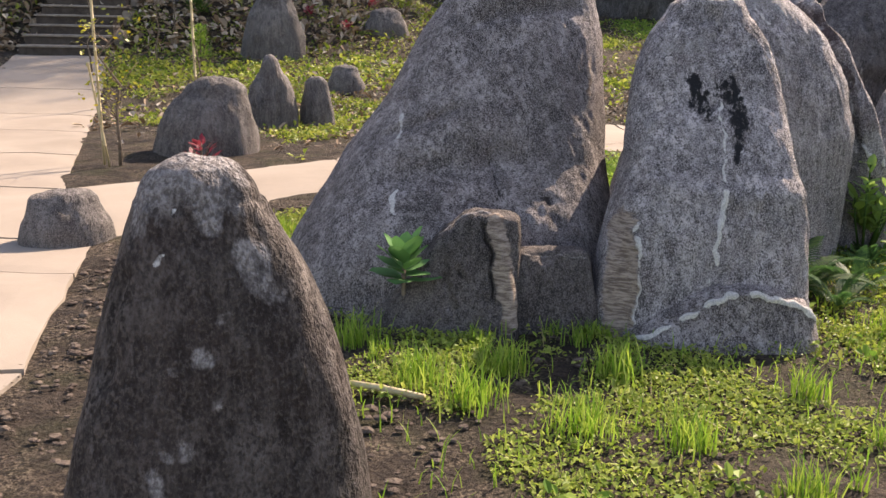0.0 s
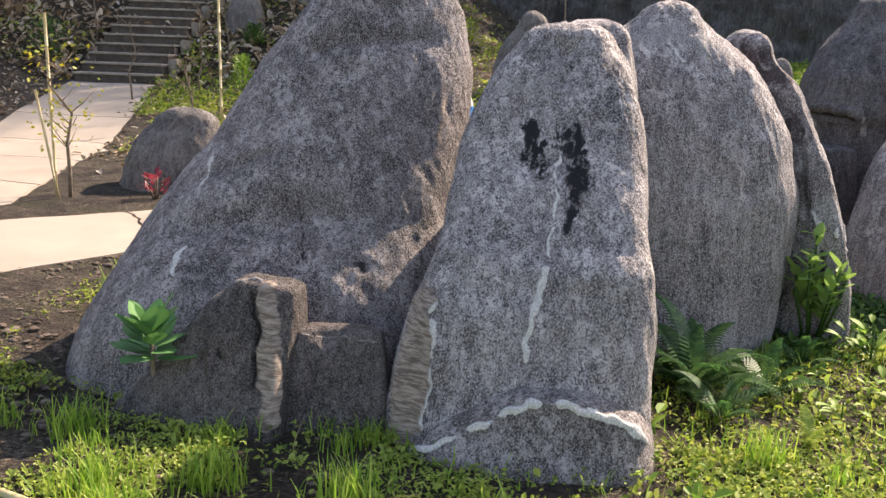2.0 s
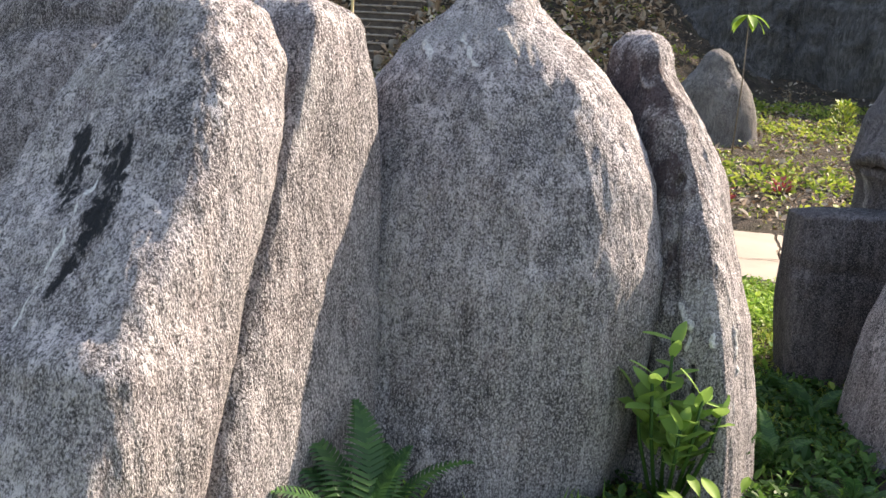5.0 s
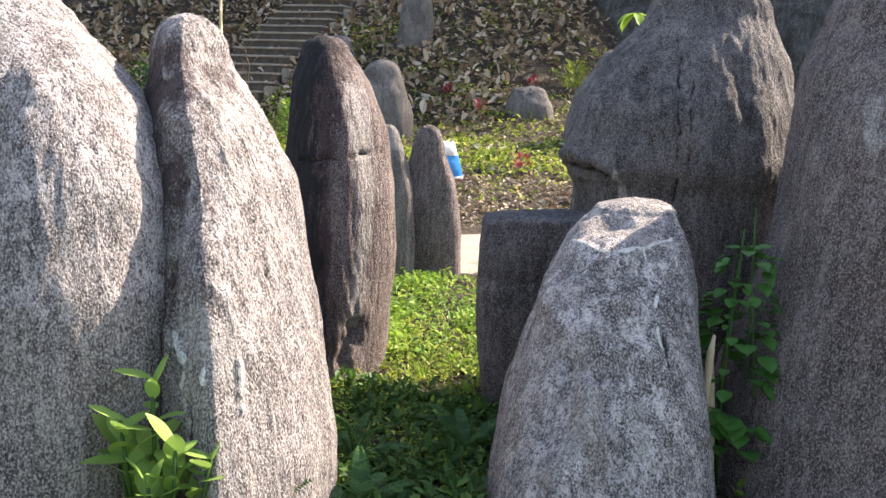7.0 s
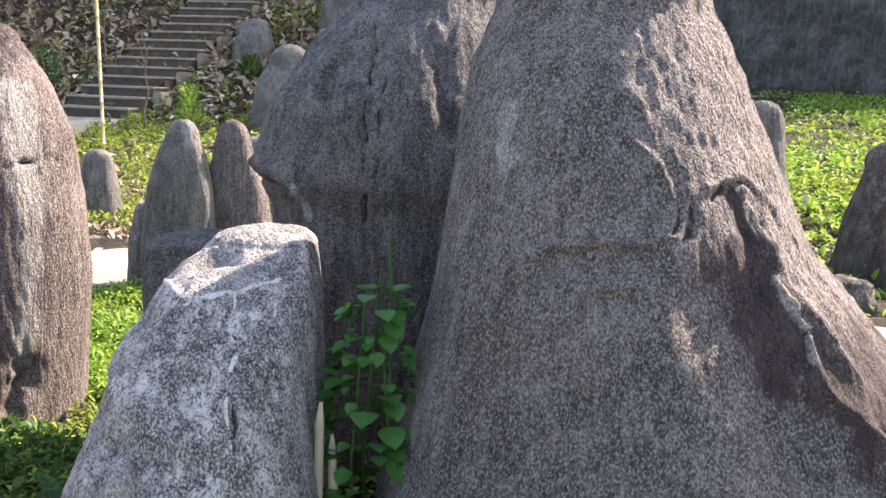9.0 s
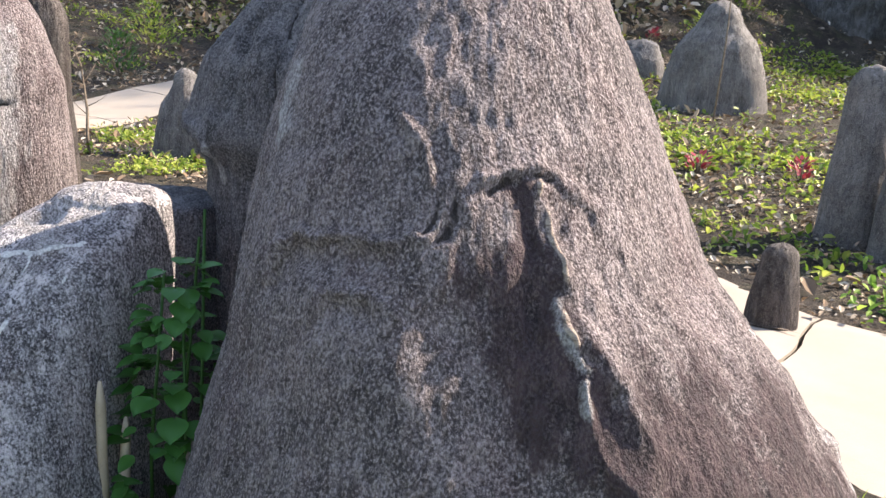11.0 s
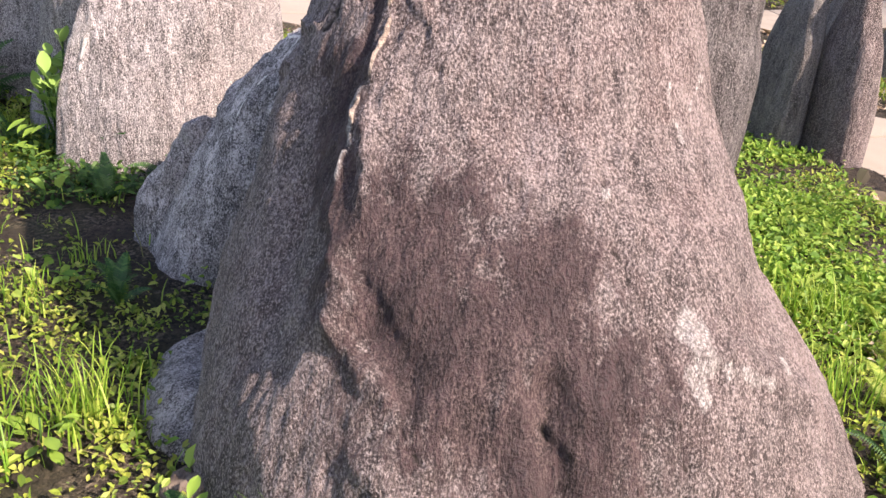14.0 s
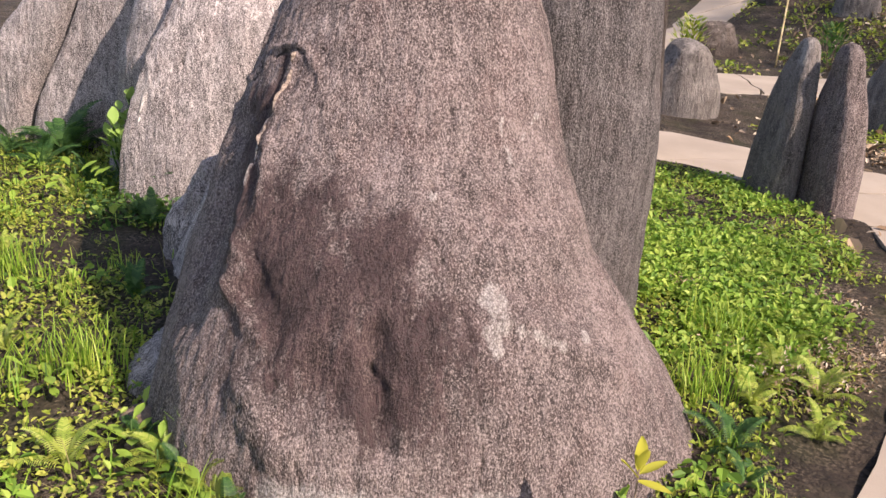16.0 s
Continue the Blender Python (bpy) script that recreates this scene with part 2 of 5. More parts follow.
ROSETTE = leaf_mat("rosette_leaves", [(0.07, 0.19, 0.06), (0.1, 0.25, 0.08), (0.13, 0.28, 0.09)], 0.55, 0.2)
BRIGHT = leaf_mat("bright_leaves", [(0.12, 0.24, 0.035), (0.24, 0.4, 0.055), (0.38, 0.5, 0.1)], 0.55, 0.45)
FLESHY = leaf_mat("fleshy_leaves", [(0.13, 0.26, 0.06), (0.24, 0.4, 0.09), (0.4, 0.52, 0.15)], 0.5, 0.35)
VINE = leaf_mat("vine_leaves", [(0.03, 0.1, 0.025), (0.05, 0.15, 0.03), (0.08, 0.2, 0.04)], 0.4, 0.25)
YELLOW = leaf_mat("yellow_leaves", [(0.5, 0.42, 0.03), (0.42, 0.4, 0.05), (0.3, 0.33, 0.06)], 0.45, 0.3)
RED = leaf_mat("red_leaves", [(0.3, 0.035, 0.05), (0.4, 0.08, 0.1), (0.22, 0.02, 0.04)], 0.5, 0.3)
CROWN = leaf_mat("tree_leaves", [(0.04, 0.08, 0.015), (0.07, 0.13, 0.025), (0.11, 0.17, 0.04)])
LITTER = leaf_mat("dead_leaves", [(0.18, 0.12, 0.075), (0.38, 0.29, 0.2), (0.6, 0.53, 0.43), (0.3, 0.2, 0.12)], 0.9, 0.05)
BAGBLUE = plain_mat("sack_blue", (0.02, 0.2, 0.5), (0.03, 0.26, 0.6), 9, 0.45, 0.4)
BAGWHITE = plain_mat("sack_white", (0.66, 0.66, 0.64), (0.75, 0.75, 0.73), 9, 0.5, 0.4)
CLOD = plain_mat("clay_clod", (0.08, 0.057, 0.045), (0.2, 0.155, 0.12), 14, 0.95, 1.0, (1, 1, 1), 0.02)


# ---- helpers for meshes ----
rng = np.random.default_rng(7)
TABLE = rng.random((32, 32, 32))


def vnoise(p):
    i = np.floor(p).astype(int)
    f = p - i
    f = f * f * (3 - 2 * f)
    out = 0
    for a in (0, 1):
        for b in (0, 1):
            for c in (0, 1):
                w = np.where(a, f[:, 0], 1 - f[:, 0]) * np.where(b, f[:, 1], 1 - f[:, 1]) * np.where(c, f[:, 2], 1 - f[:, 2])
                out = out + w * TABLE[(i[:, 0] + a) % 32, (i[:, 1] + b) % 32, (i[:, 2] + c) % 32]
    return out * 2 - 1


def fbm(p, octaves=4, gain=0.5):
    out, amp = 0, 1.0
    for k in range(octaves):
        out = out + amp * vnoise(p * 2.03 ** k + 7.7 * k)
        amp *= gain
    return out


def mesh_object(name, verts, faces, material, parent=None, label="", smooth=True):
    me = bpy.data.meshes.new(name)
    me.from_pydata(np.asarray(verts).tolist(), [], np.asarray(faces).tolist() if isinstance(faces, np.ndarray) else faces)
    me.materials.append(material)
    if smooth:
        me.polygons.foreach_set("use_smooth", [True] * len(me.polygons))
    me.update()
    ob = new(name, me)
    if parent is not None:
        ob.parent = parent
    if label:
        tagged(ob, label)
    return ob


def part(name, bm, material, parent=None, label="", smooth=True):
    me = bpy.data.meshes.new(name)
    bm.to_mesh(me)
    bm.free()
    me.materials.append(material)
    if smooth:
        me.polygons.foreach_set("use_smooth", [True] * len(me.polygons))
    ob = new(name, me)
    if parent is not None:
        ob.parent = parent
    if label:
        tagged(ob, label)
    return ob


def empty(name, m, label, category, group="", kind=""):
    ob = new(name)
    ob.matrix_basis = m
    return tagged(ob, label, category, group, kind)


def smoothstep(a, b, x):
    t = np.clip((x - a) / (b - a), 0, 1)
    return t * t * (3 - 2 * t)


def ground_h(x, y):
    """Height of the ground: level round the stones, a gentle rise behind, a steeper bank further up."""
    x, y = np.asarray(x, float), np.asarray(y, float)
    d = y - 12.5
    h = 0.1 * np.where(d > 0, d, 0) * smoothstep(-0.5, 2.5, d)
    left = smoothstep(1.0, -5.0, x)
    h = h + left * 0.42 * np.maximum(0, y - 19.2)
    h = h + (1 - left) * 0.25 * np.maximum(0, y - 27)
    far = np.maximum(0, -x - 9.5) * smoothstep(9, 14, y) * 0.25
    return np.minimum(h + far, 14.0)


ROCKS = []  # footprints (x, y, radius) where nothing grows


def seg_dist(p, a, b):
    ab = b - a
    t = np.clip(((p - a) @ ab) / (ab @ ab), 0, 1)
    return np.linalg.norm(p - (a + t[:, None] * ab), axis=1)


def standing_stone(name, label, at, yaw, rows, top, material, n=2.3, seg=88, lev=64, amp=0.02, seed=0, marks=(), group="standing stones", category="standing stone", base=None, grow=True, foot=None, dense=-90):
    """A raised stone. rows: height, then its left, right, front and back in its own axes (front faces the walker's
    side).
    marks: (kind, width, depth, points in the world) for veins, grooves, stains, painted shade and rust; depth < 0 cuts
    in."""
    cx, cy = at
    z0 = float(ground_h(cx, cy)) if base is None else base
    rows = np.array(rows, float)
    zl = rows[-1, 0]
    body = int(lev * 0.8)
    zs = np.r_[np.linspace(-0.14, zl, body), zl + (top - zl) * np.sin(np.linspace(0, 1, lev - body + 1)[1:] * math.pi / 2)]
    cols = [np.interp(zs, rows[:, 0], rows[:, k]) for k in (1, 2, 3, 4)]
    ker = np.exp(-0.5 * (np.arange(-5, 6) / 2.2) ** 2)
    ker /= ker.sum()
    cols = [np.convolve(np.pad(c, 5, mode="edge"), ker, "valid") for c in cols]
    l, r, f, k = cols
    shrink = np.sqrt(np.clip(1 - (np.clip(zs - zl, 0, None) / (top - zl)) ** 2, 0, 1))
    cu, cv, hu, hv = (l + r) / 2, (f + k) / 2, (r - l) / 2 * shrink, (k - f) / 2 * shrink
    turn = np.linspace(-math.pi, math.pi, seg, endpoint=False)
    th = radians(dense) + turn - 0.5 * np.sin(turn)
    c, s = np.cos(th)[None], np.sin(th)[None]
    square = (n if foot is None else n + (foot - n) * smoothstep(0.8, 0.1, zs))
    square = (np.zeros(len(zs)) + square)[:, None]
    reach = (np.abs(c) ** square + np.abs(s) ** square) ** (-1 / square)
    c, s = c * reach, s * reach
    u = cu[:, None] + hu[:, None] * c
    v = cv[:, None] + hv[:, None] * s
    a = radians(yaw)
    x = cx + u * math.cos(a) - v * math.sin(a)
    y = cy + u * math.sin(a) + v * math.cos(a)
    p = np.stack([x, y, np.broadcast_to((zs + z0)[:, None], x.shape)], -1)
    du = np.roll(p, -1, 1) - np.roll(p, 1, 1)
    dz = np.gradient(p, axis=0)
    nor = np.cross(du, dz)
    nor /= np.linalg.norm(nor, axis=-1, keepdims=True) + 1e-9
    q, nq = p.reshape(-1, 3), nor.reshape(-1, 3)
    off = seed * 3.71
    tall = np.array([1, 1, 0.55])
    d = amp * fbm(q * 2.6 * tall + off, 3) + amp * 0.3 * fbm(q * np.array([11, 11, 2.4]) + off, 3) + amp * 0.22 * fbm(q * np.array([42, 42, 10]) + off, 2)
    d += amp * 0.6 * np.clip(fbm(q * 3.4 * np.array([1, 1, 0.4]) + off + 3, 3) - 0.3, 0, 1) * -0.7
    data = {key: np.zeros(len(q)) for key in ("vein", "stain", "rust", "patina", "pale", "crack")}
    wob = q + 0.016 * np.stack([fbm(q * 17 + 1, 2), fbm(q * 17 + 5, 2), fbm(q * 17 + 9, 2)], -1)
    for kind, width, depth, pts in marks:
        pts = np.array(pts, float)
        pts = np.array([a + (b - a) * s for a, b in zip(pts, pts[1:]) for s in np.linspace(0, 1, 5)])
        pts = np.array([q[np.argmin(((q - a) ** 2).sum(1))] for a in pts])
        pts = np.array([a for k, a in enumerate(pts) if k == 0 or np.linalg.norm(a - pts[k - 1]) > 1e-4] + [pts[-1] + 1e-3])
        dist = np.min([seg_dist(wob, pts[i], pts[i + 1]) for i in range(len(pts) - 1)], axis=0)
        g = np.exp(-(dist / width) ** 2)
        d += depth * g
        if kind in data:
            data[kind] = np.maximum(data[kind], np.exp(-(dist / (width * (1.15 if kind == "crack" else 1.8))) ** 2))
    q = q + nq * d[:, None]
    idx = np.arange(lev * seg).reshape(lev, seg)
    nx = np.roll(idx, -1, 1)
    faces = np.stack([idx[:-1], nx[:-1], nx[1:], idx[1:]], -1).reshape(-1, 4)
    verts = np.vstack([q, q[-seg:].mean(0) + (0, 0, 0.002)])
    tip = len(q)
    faces = faces.tolist() + [(int(idx[-1, j]), int(nx[-1, j]), tip) for j in range(seg)]
    ob = mesh_object(name, verts, faces, material)
    for key, val in data.items():
        layer = ob.data.attributes.new(key, "FLOAT", "POINT")
        layer.data.foreach_set("value", np.r_[val, val[-1]].astype(np.float32))
    tagged(ob, label, category, group)
    if grow:
        k0 = int(np.argmin(np.abs(zs - 0.05)))
        ROCKS.append(np.stack([x[k0], y[k0]], -1))
    return ob


# ---- ground ----
def make_ground():
    xs = np.unique(np.r_[np.linspace(-400, -40, 10), np.linspace(-40, -6, 40), np.linspace(-6, 9, 150), np.linspace(9, 40, 32), np.linspace(40, 400, 10)])
    ys = np.unique(np.r_[np.linspace(-400, -30, 10), np.linspace(-30, -1, 20), np.linspace(-1, 15, 160), np.linspace(15, 45, 70), np.linspace(45, 400, 12)])
    X, Y = np.meshgrid(xs, ys)
    p = np.stack([X.ravel(), Y.ravel(), np.zeros(X.size)], -1)
    z = ground_h(X, Y).ravel() + 0.018 * fbm(p * 1.9, 3) + 0.010 * fbm(p * 7.0, 3)
    z -= 0.035 * on_path(p[:, 0], p[:, 1], 0.25)
    p[:, 2] = z
    idx = np.arange(X.size).reshape(X.shape)
    faces = np.stack([idx[:-1, :-1], idx[:-1, 1:], idx[1:, 1:], idx[1:, :-1]], -1).reshape(-1, 4)
    ob = mesh_object("ground", p, faces, SOIL)
    return tagged(ob, "dark crumbly garden soil with leaf litter and moss", "ground", kind="structure")


# edges of the concrete paths: station by station, one side and the other
CROSS = [((-2.2, 5.7), (-3.12, 7.5)), ((-1.4, 6.95), (-2.3, 8.2)), ((-0.55, 8.15), (-1.2, 9.45)), ((0.25, 9.25), (-0.35, 10.75)), ((0.95, 10.15), (0.35, 12.0)),
         ((1.75, 10.5), (1.25, 12.95)), ((2.7, 10.4), (2.4, 13.15)), ((3.85, 9.95), (3.3, 12.3)), ((4.7, 9.63), (4.6, 11.5)), ((5.5, 9.2), (6.2, 11.4)), ((7.0, 9.1), (7.5, 11.3)), ((10.5, 9.1), (10.5, 11.3))]
LEFT = [((-1.2, -8.0), (-3.6, -8.0)), ((-1.25, -2.0), (-3.7, -2.0)), ((-1.5, 1.5), (-3.9, 1.5)), ((-1.68, 3.4), (-4.2, 3.4)), ((-2.0, 5.0), (-4.5, 5.0)), ((-2.2, 5.7), (-4.7, 5.7))]
UPPER = [((-2.2, 5.7), (-4.7, 5.7)), ((-3.12, 7.5), (-5.3, 7.5)), ((-4.4, 11.2), (-6.5, 11.2)), ((-5.6, 14.8), (-7.6, 14.8)), ((-6.9, 18.5), (-8.7, 18.5))]
WEST = [((-4.9, 6.6), (-5.5, 8.4)), ((-7.4, 7.8), (-7.8, 9.6)), ((-10.0, 9.8), (-10.8, 11.5)), ((-14.5, 12.0), (-15.0, 13.6))]


def strip_end(strip, poly, i):
    """True for the closing edges of a strip."""
    return (i == 3 and poly[0] == strip[0][0] and strip in (LEFT, WEST)) or (i == 1 and poly[1] == strip[-1][0])


def on_path(x, y, soft=0.02, grow=0.0):
    """1 inside any path, falling to 0 outside over a soft edge."""
    x, y = np.asarray(x, float), np.asarray(y, float)
    best = np.zeros(x.shape)
    for strip in (CROSS, LEFT, UPPER, WEST):
        for (a0, a1), (b0, b1) in zip(strip, strip[1:]):
            poly = [a0, b0, b1, a1]
            area = sum(poly[i][0] * poly[(i + 1) % 4][1] - poly[(i + 1) % 4][0] * poly[i][1] for i in range(4))
            inside = np.full(x.shape, 9.0)
            for i in range(4):
                (px, py), (qx, qy) = poly[i], poly[(i + 1) % 4]
                ln = math.hypot(qx - px, qy - py)
                side = ((qx - px) * (y - py) - (qy - py) * (x - px)) / ln * (1 if area > 0 else -1)
                inside = np.minimum(inside, side + (grow if i % 2 == 0 or strip_end(strip, poly, i) else 0.7))
            best = np.maximum(best, np.clip(inside / soft, 0, 1))
    return best


def make_path(name, strip, label, lift=0.0):
    """Concrete path of separate slabs with ragged joints."""
    root = empty(name, Matrix.Identity(4), label, "path", kind="structure")
    r = random.Random(name)
    for (a0, a1), (b0, b1) in zip(strip, strip[1:]):
        long = math.dist(a0, b0)
        cuts = [0.0, 1.0] if long < 2.2 else [k / round(long / 1.7) for k in range(round(long / 1.7) + 1)]
        for t0, t1 in zip(cuts, cuts[1:]):
            def line(t, phase):
                p0 = Vector(a0).lerp(Vector(b0), t)
                p1 = Vector(a1).lerp(Vector(b1), t)
                along = (Vector(b0) - Vector(a0)).normalized()
                out = []
                for k in range(13):
                    q = p0.lerp(p1, k / 12)
                    w = 0.05 * noise.noise((q.x * 1.9, q.y * 1.9, 3.3)) + 0.03 * noise.noise((q.x * 7, q.y * 7, 1.3))
                    out.append(q + Vector((w, 0.14 * noise.noise((q.x * 1.7, q.y * 1.7, 7.7)) + 0.04 * noise.noise((q.x * 8, q.y * 8, 2.7)))) + along * phase)
                return out
            lo, hi = line(t0, 0.016), line(t1, -0.016)
            nrow = 7
            bm = bmesh.new()
            grid = []
            dz = r.uniform(-0.004, 0.004)
            for i in range(nrow):
                row = []
                for k in range(13):
                    q = lo[k].lerp(hi[k], i / (nrow - 1))
                    if k in (0, 12):
                        q += Vector((noise.noise((q.x * 4, q.y * 4, 8)), noise.noise((q.x * 4, q.y * 4, 5)))) * 0.035
                    rim = min(i, nrow - 1 - i, k, 12 - k) == 0
                    z = float(ground_h(q.x, q.y)) + 0.012 + lift + dz + 0.006 * noise.noise((q.x, q.y, 0)) - (0.007 if rim else 0)
                    row.append(bm.verts.new((q.x, q.y, z)))
                grid.append(row)
            for i in range(nrow - 1):
                for k in range(12):
                    bm.faces.new((grid[i][k], grid[i][k + 1], grid[i + 1][k + 1], grid[i + 1][k]))
            rimv = [grid[0][k] for k in range(13)] + [grid[i][12] for i in range(1, nrow)] + [grid[-1][k] for k in range(11, -1, -1)] + [grid[i][0] for i in range(nrow - 2, 0, -1)]
            low = [bm.verts.new(v.co - Vector((0, 0, 0.09))) for v in rimv]
            for i in range(len(rimv)):
                j = (i + 1) % len(rimv)
                bm.faces.new((rimv[j], rimv[i], low[i], low[j]))
            bmesh.ops.recalc_face_normals(bm, faces=bm.faces)
            part("slab", bm, CONCRETE, root, smooth=False)
    return root


make_ground()
make_path("path_cross", CROSS, "sandy concrete garden path with cracked slabs")
make_path("path_near", LEFT, "sandy concrete garden path beside bare soil")
make_path("path_upper", UPPER, "sandy concrete path rising to the steps")
make_path("path_west", WEST, "sandy concrete path between planted beds", -0.004)


def path_crack(points, wide, seed):
    """Ragged soil-filled crack across the slabs."""
    r = random.Random(seed)
    pts = [Vector(a).lerp(Vector(b), k / 8) for a, b in zip(points, points[1:]) for k in range(8)] + [Vector(points[-1])]
    bm = bmesh.new()
    rows = []
    for k, p in enumerate(pts):
        d = (pts[min(k + 1, len(pts) - 1)] - pts[max(k - 1, 0)]).normalized()
        side = Vector((-d.y, d.x))
        p = p + side * 0.05 * noise.noise((p.x * 5, p.y * 5, seed))
        w = wide * r.uniform(0.3, 1.2) * (0.2 if k in (0, len(pts) - 1) else 1)
        z = float(ground_h(p.x, p.y)) + 0.0235
        rows.append([bm.verts.new((p.x + side.x * w * s, p.y + side.y * w * s, z - 0.0015 * abs(s))) for s in (-0.5, 0, 0.5)])
    for a, b in zip(rows, rows[1:]):
        for k in (0, 1):
            bm.faces.new((a[k], a[k + 1], b[k + 1], b[k]))
    part("crack", bm, CLOD, bpy.data.objects["path_cross"], "dark ragged crack with loose grit", smooth=False)


path_crack([(1.5, 10.9), (2.03, 11.05), (2.45, 11.4), (2.83, 11.5), (3.2, 11.2), (3.9, 10.9), (4.6, 11.0)], 0.03, 1)
path_crack([(2.83, 11.5), (3.1, 11.7), (3.3, 12.1)], 0.022, 2)
path_crack([(-0.9, 8.9), (-0.5, 8.7), (-0.2, 9.2)], 0.016, 3)


# ---- steps up the bank ----
def make_stairs():
    root = empty("stairs", Matrix.Identity(4), "concrete garden steps with dark risers", "stairs", kind="structure")
    n, rise, tread, wide = 18, 0.2, 0.4, 1.7
    ang = radians(6)
    z0 = float(ground_h(-7.8, 18.5))
    for k in range(n):
        o = Vector((-7.8, 18.55, z0 + rise * k)) + Vector((-math.sin(ang), math.cos(ang), 0)) * tread * k
        m = Matrix.Translation(o) @ Matrix.Rotation(ang, 4, "Z")
        bm = bmesh.new()
        bmesh.ops.create_cube(bm, size=1, matrix=m @ Matrix.LocRotScale((0, 0.25, rise - 0.03), None, (wide, tread + 0.2, 0.05)))
        bmesh.ops.bevel(bm, geom=bm.edges[:], offset=0.012, segments=1, affect="EDGES")
        part("tread", bm, STEP, root, smooth=False)
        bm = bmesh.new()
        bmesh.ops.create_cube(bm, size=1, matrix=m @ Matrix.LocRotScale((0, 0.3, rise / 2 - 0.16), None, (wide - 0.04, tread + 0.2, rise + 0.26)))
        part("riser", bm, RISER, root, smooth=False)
        if k % 2 == 0:
            for side in (1,):
                bm = bmesh.new()
                bmesh.ops.create_cube(bm, size=1, matrix=m @ Matrix.LocRotScale((side * (wide / 2 + 0.09), 0.33, rise * 0.5 - 0.5), None, (0.18, tread * 2, 1.0)))
                bmesh.ops.bevel(bm, geom=bm.edges[:], offset=0.03, segments=2, affect="EDGES")
                part("side_block", bm, STEP, root, smooth=False)


make_stairs()


# ---- standing stones beside the walk ----
standing_stone("standing_stone", "tall broad grey granite stone with a sloping shoulder", (0.25, 5.2), 11,
    [(-.1, -1.18, .76, -.9, .8), (.2, -1.08, .75, -.82, .75), (.4, -.96, .72, -.72, .7), (.55, -.86, .71, -.6, .66), (.7, -.77, .70, -.48, .62), (1.0, -.52, .70, -.3, .55), (1.34, -.33, .73, -.1, .5), (1.64, -.08, .68, .06, .45), (1.82, .1, .56, .14, .38)],
    2.0, GREY, 2.6, 320, 190, 0.015, 1,
    marks=[("vein", .016, .012, [(-.19, 4.92, .93), (-.205, 4.83, .81)]), ("vein", .012, .008, [(-.21, 4.62, .58), (-.195, 4.5, .45)]), ("groove", .03, -.02, [(-.3, 4.9, .8), (-.1, 4.9, .85), (.1, 4.95, .9)]),
           ("crack", .008, -.02, [(.28, 4.75, .74), (.31, 4.66, .63), (.34, 4.6, .5)]), ("groove", .05, -.025, [(.2, 5.2, 1.4), (.75, 5.3, 1.5)]), ("crack", .025, -.015, [(.56, 4.66, .54), (.6, 4.65, .52)]),
           ("groove", .1, -.04, [(-.2, 4.7, .62), (.1, 4.72, .66), (.4, 4.78, .72)]), ("pale", .02, 0, [(.47, 4.6, .42), (.48, 4.6, .41)]), ("rust", .012, .006, [(.83, 5.2, 1.22), (.83, 5.1, 1.05)]),
           ("groove", .05, -.03, [(.45, 5.4, 1.75), (.5, 5.3, 1.6)])])
standing_stone("leaning_slab", "grey granite slab with a rusty broken edge leaning against the broad stone", (.3, 4.29), -4,
    [(-.1, -.7, .13, -.3, .12), (.1, -.52, .13, -.22, .12), (.28, -.37, .125, -.13, .12), (.41, -.27, .12, -.07, .12), (.5, -.16, .11, -.03, .12)],
    0.535, UMBER, 6, 230, 130, 0.014, 2,
    marks=[("rust", .03, .022, [(.3, 4.28, .51), (.33, 4.2, .35), (.35, 4.14, .2), (.37, 4.06, .05)]), ("crack", .012, -.02, [(.25, 4.27, .45), (.28, 4.2, .3), (.3, 4.12, .12)]),
           ("crack", .016, -.012, [(.14, 4.2, .27), (.15, 4.18, .24)]), ("pale", .012, .006, [(.0, 4.3, .44), (.14, 4.3, .5), (.28, 4.3, .53)]), ("groove", .02, -.015, [(.05, 4.2, .3), (.1, 4.12, .1)])], group="stone slabs", category="stone slab")
standing_stone("leaning_slab", "low grey granite slab with a broken top edge", (.54, 4.36), 6,
    [(-.1, -.2, .25, -.26, .06), (.1, -.18, .23, -.2, .06), (.3, -.16, .2, -.12, .05), (.345, -.13, .19, -.1, .04)],
    0.365, UMBER, 8, 160, 100, 0.014, 3, marks=[("groove", .03, -.03, [(.5, 4.25, .37), (.56, 4.24, .36)]), ("pale", .008, .004, [(.45, 4.24, .36), (.72, 4.26, .33)])], group="stone slabs", category="stone slab")
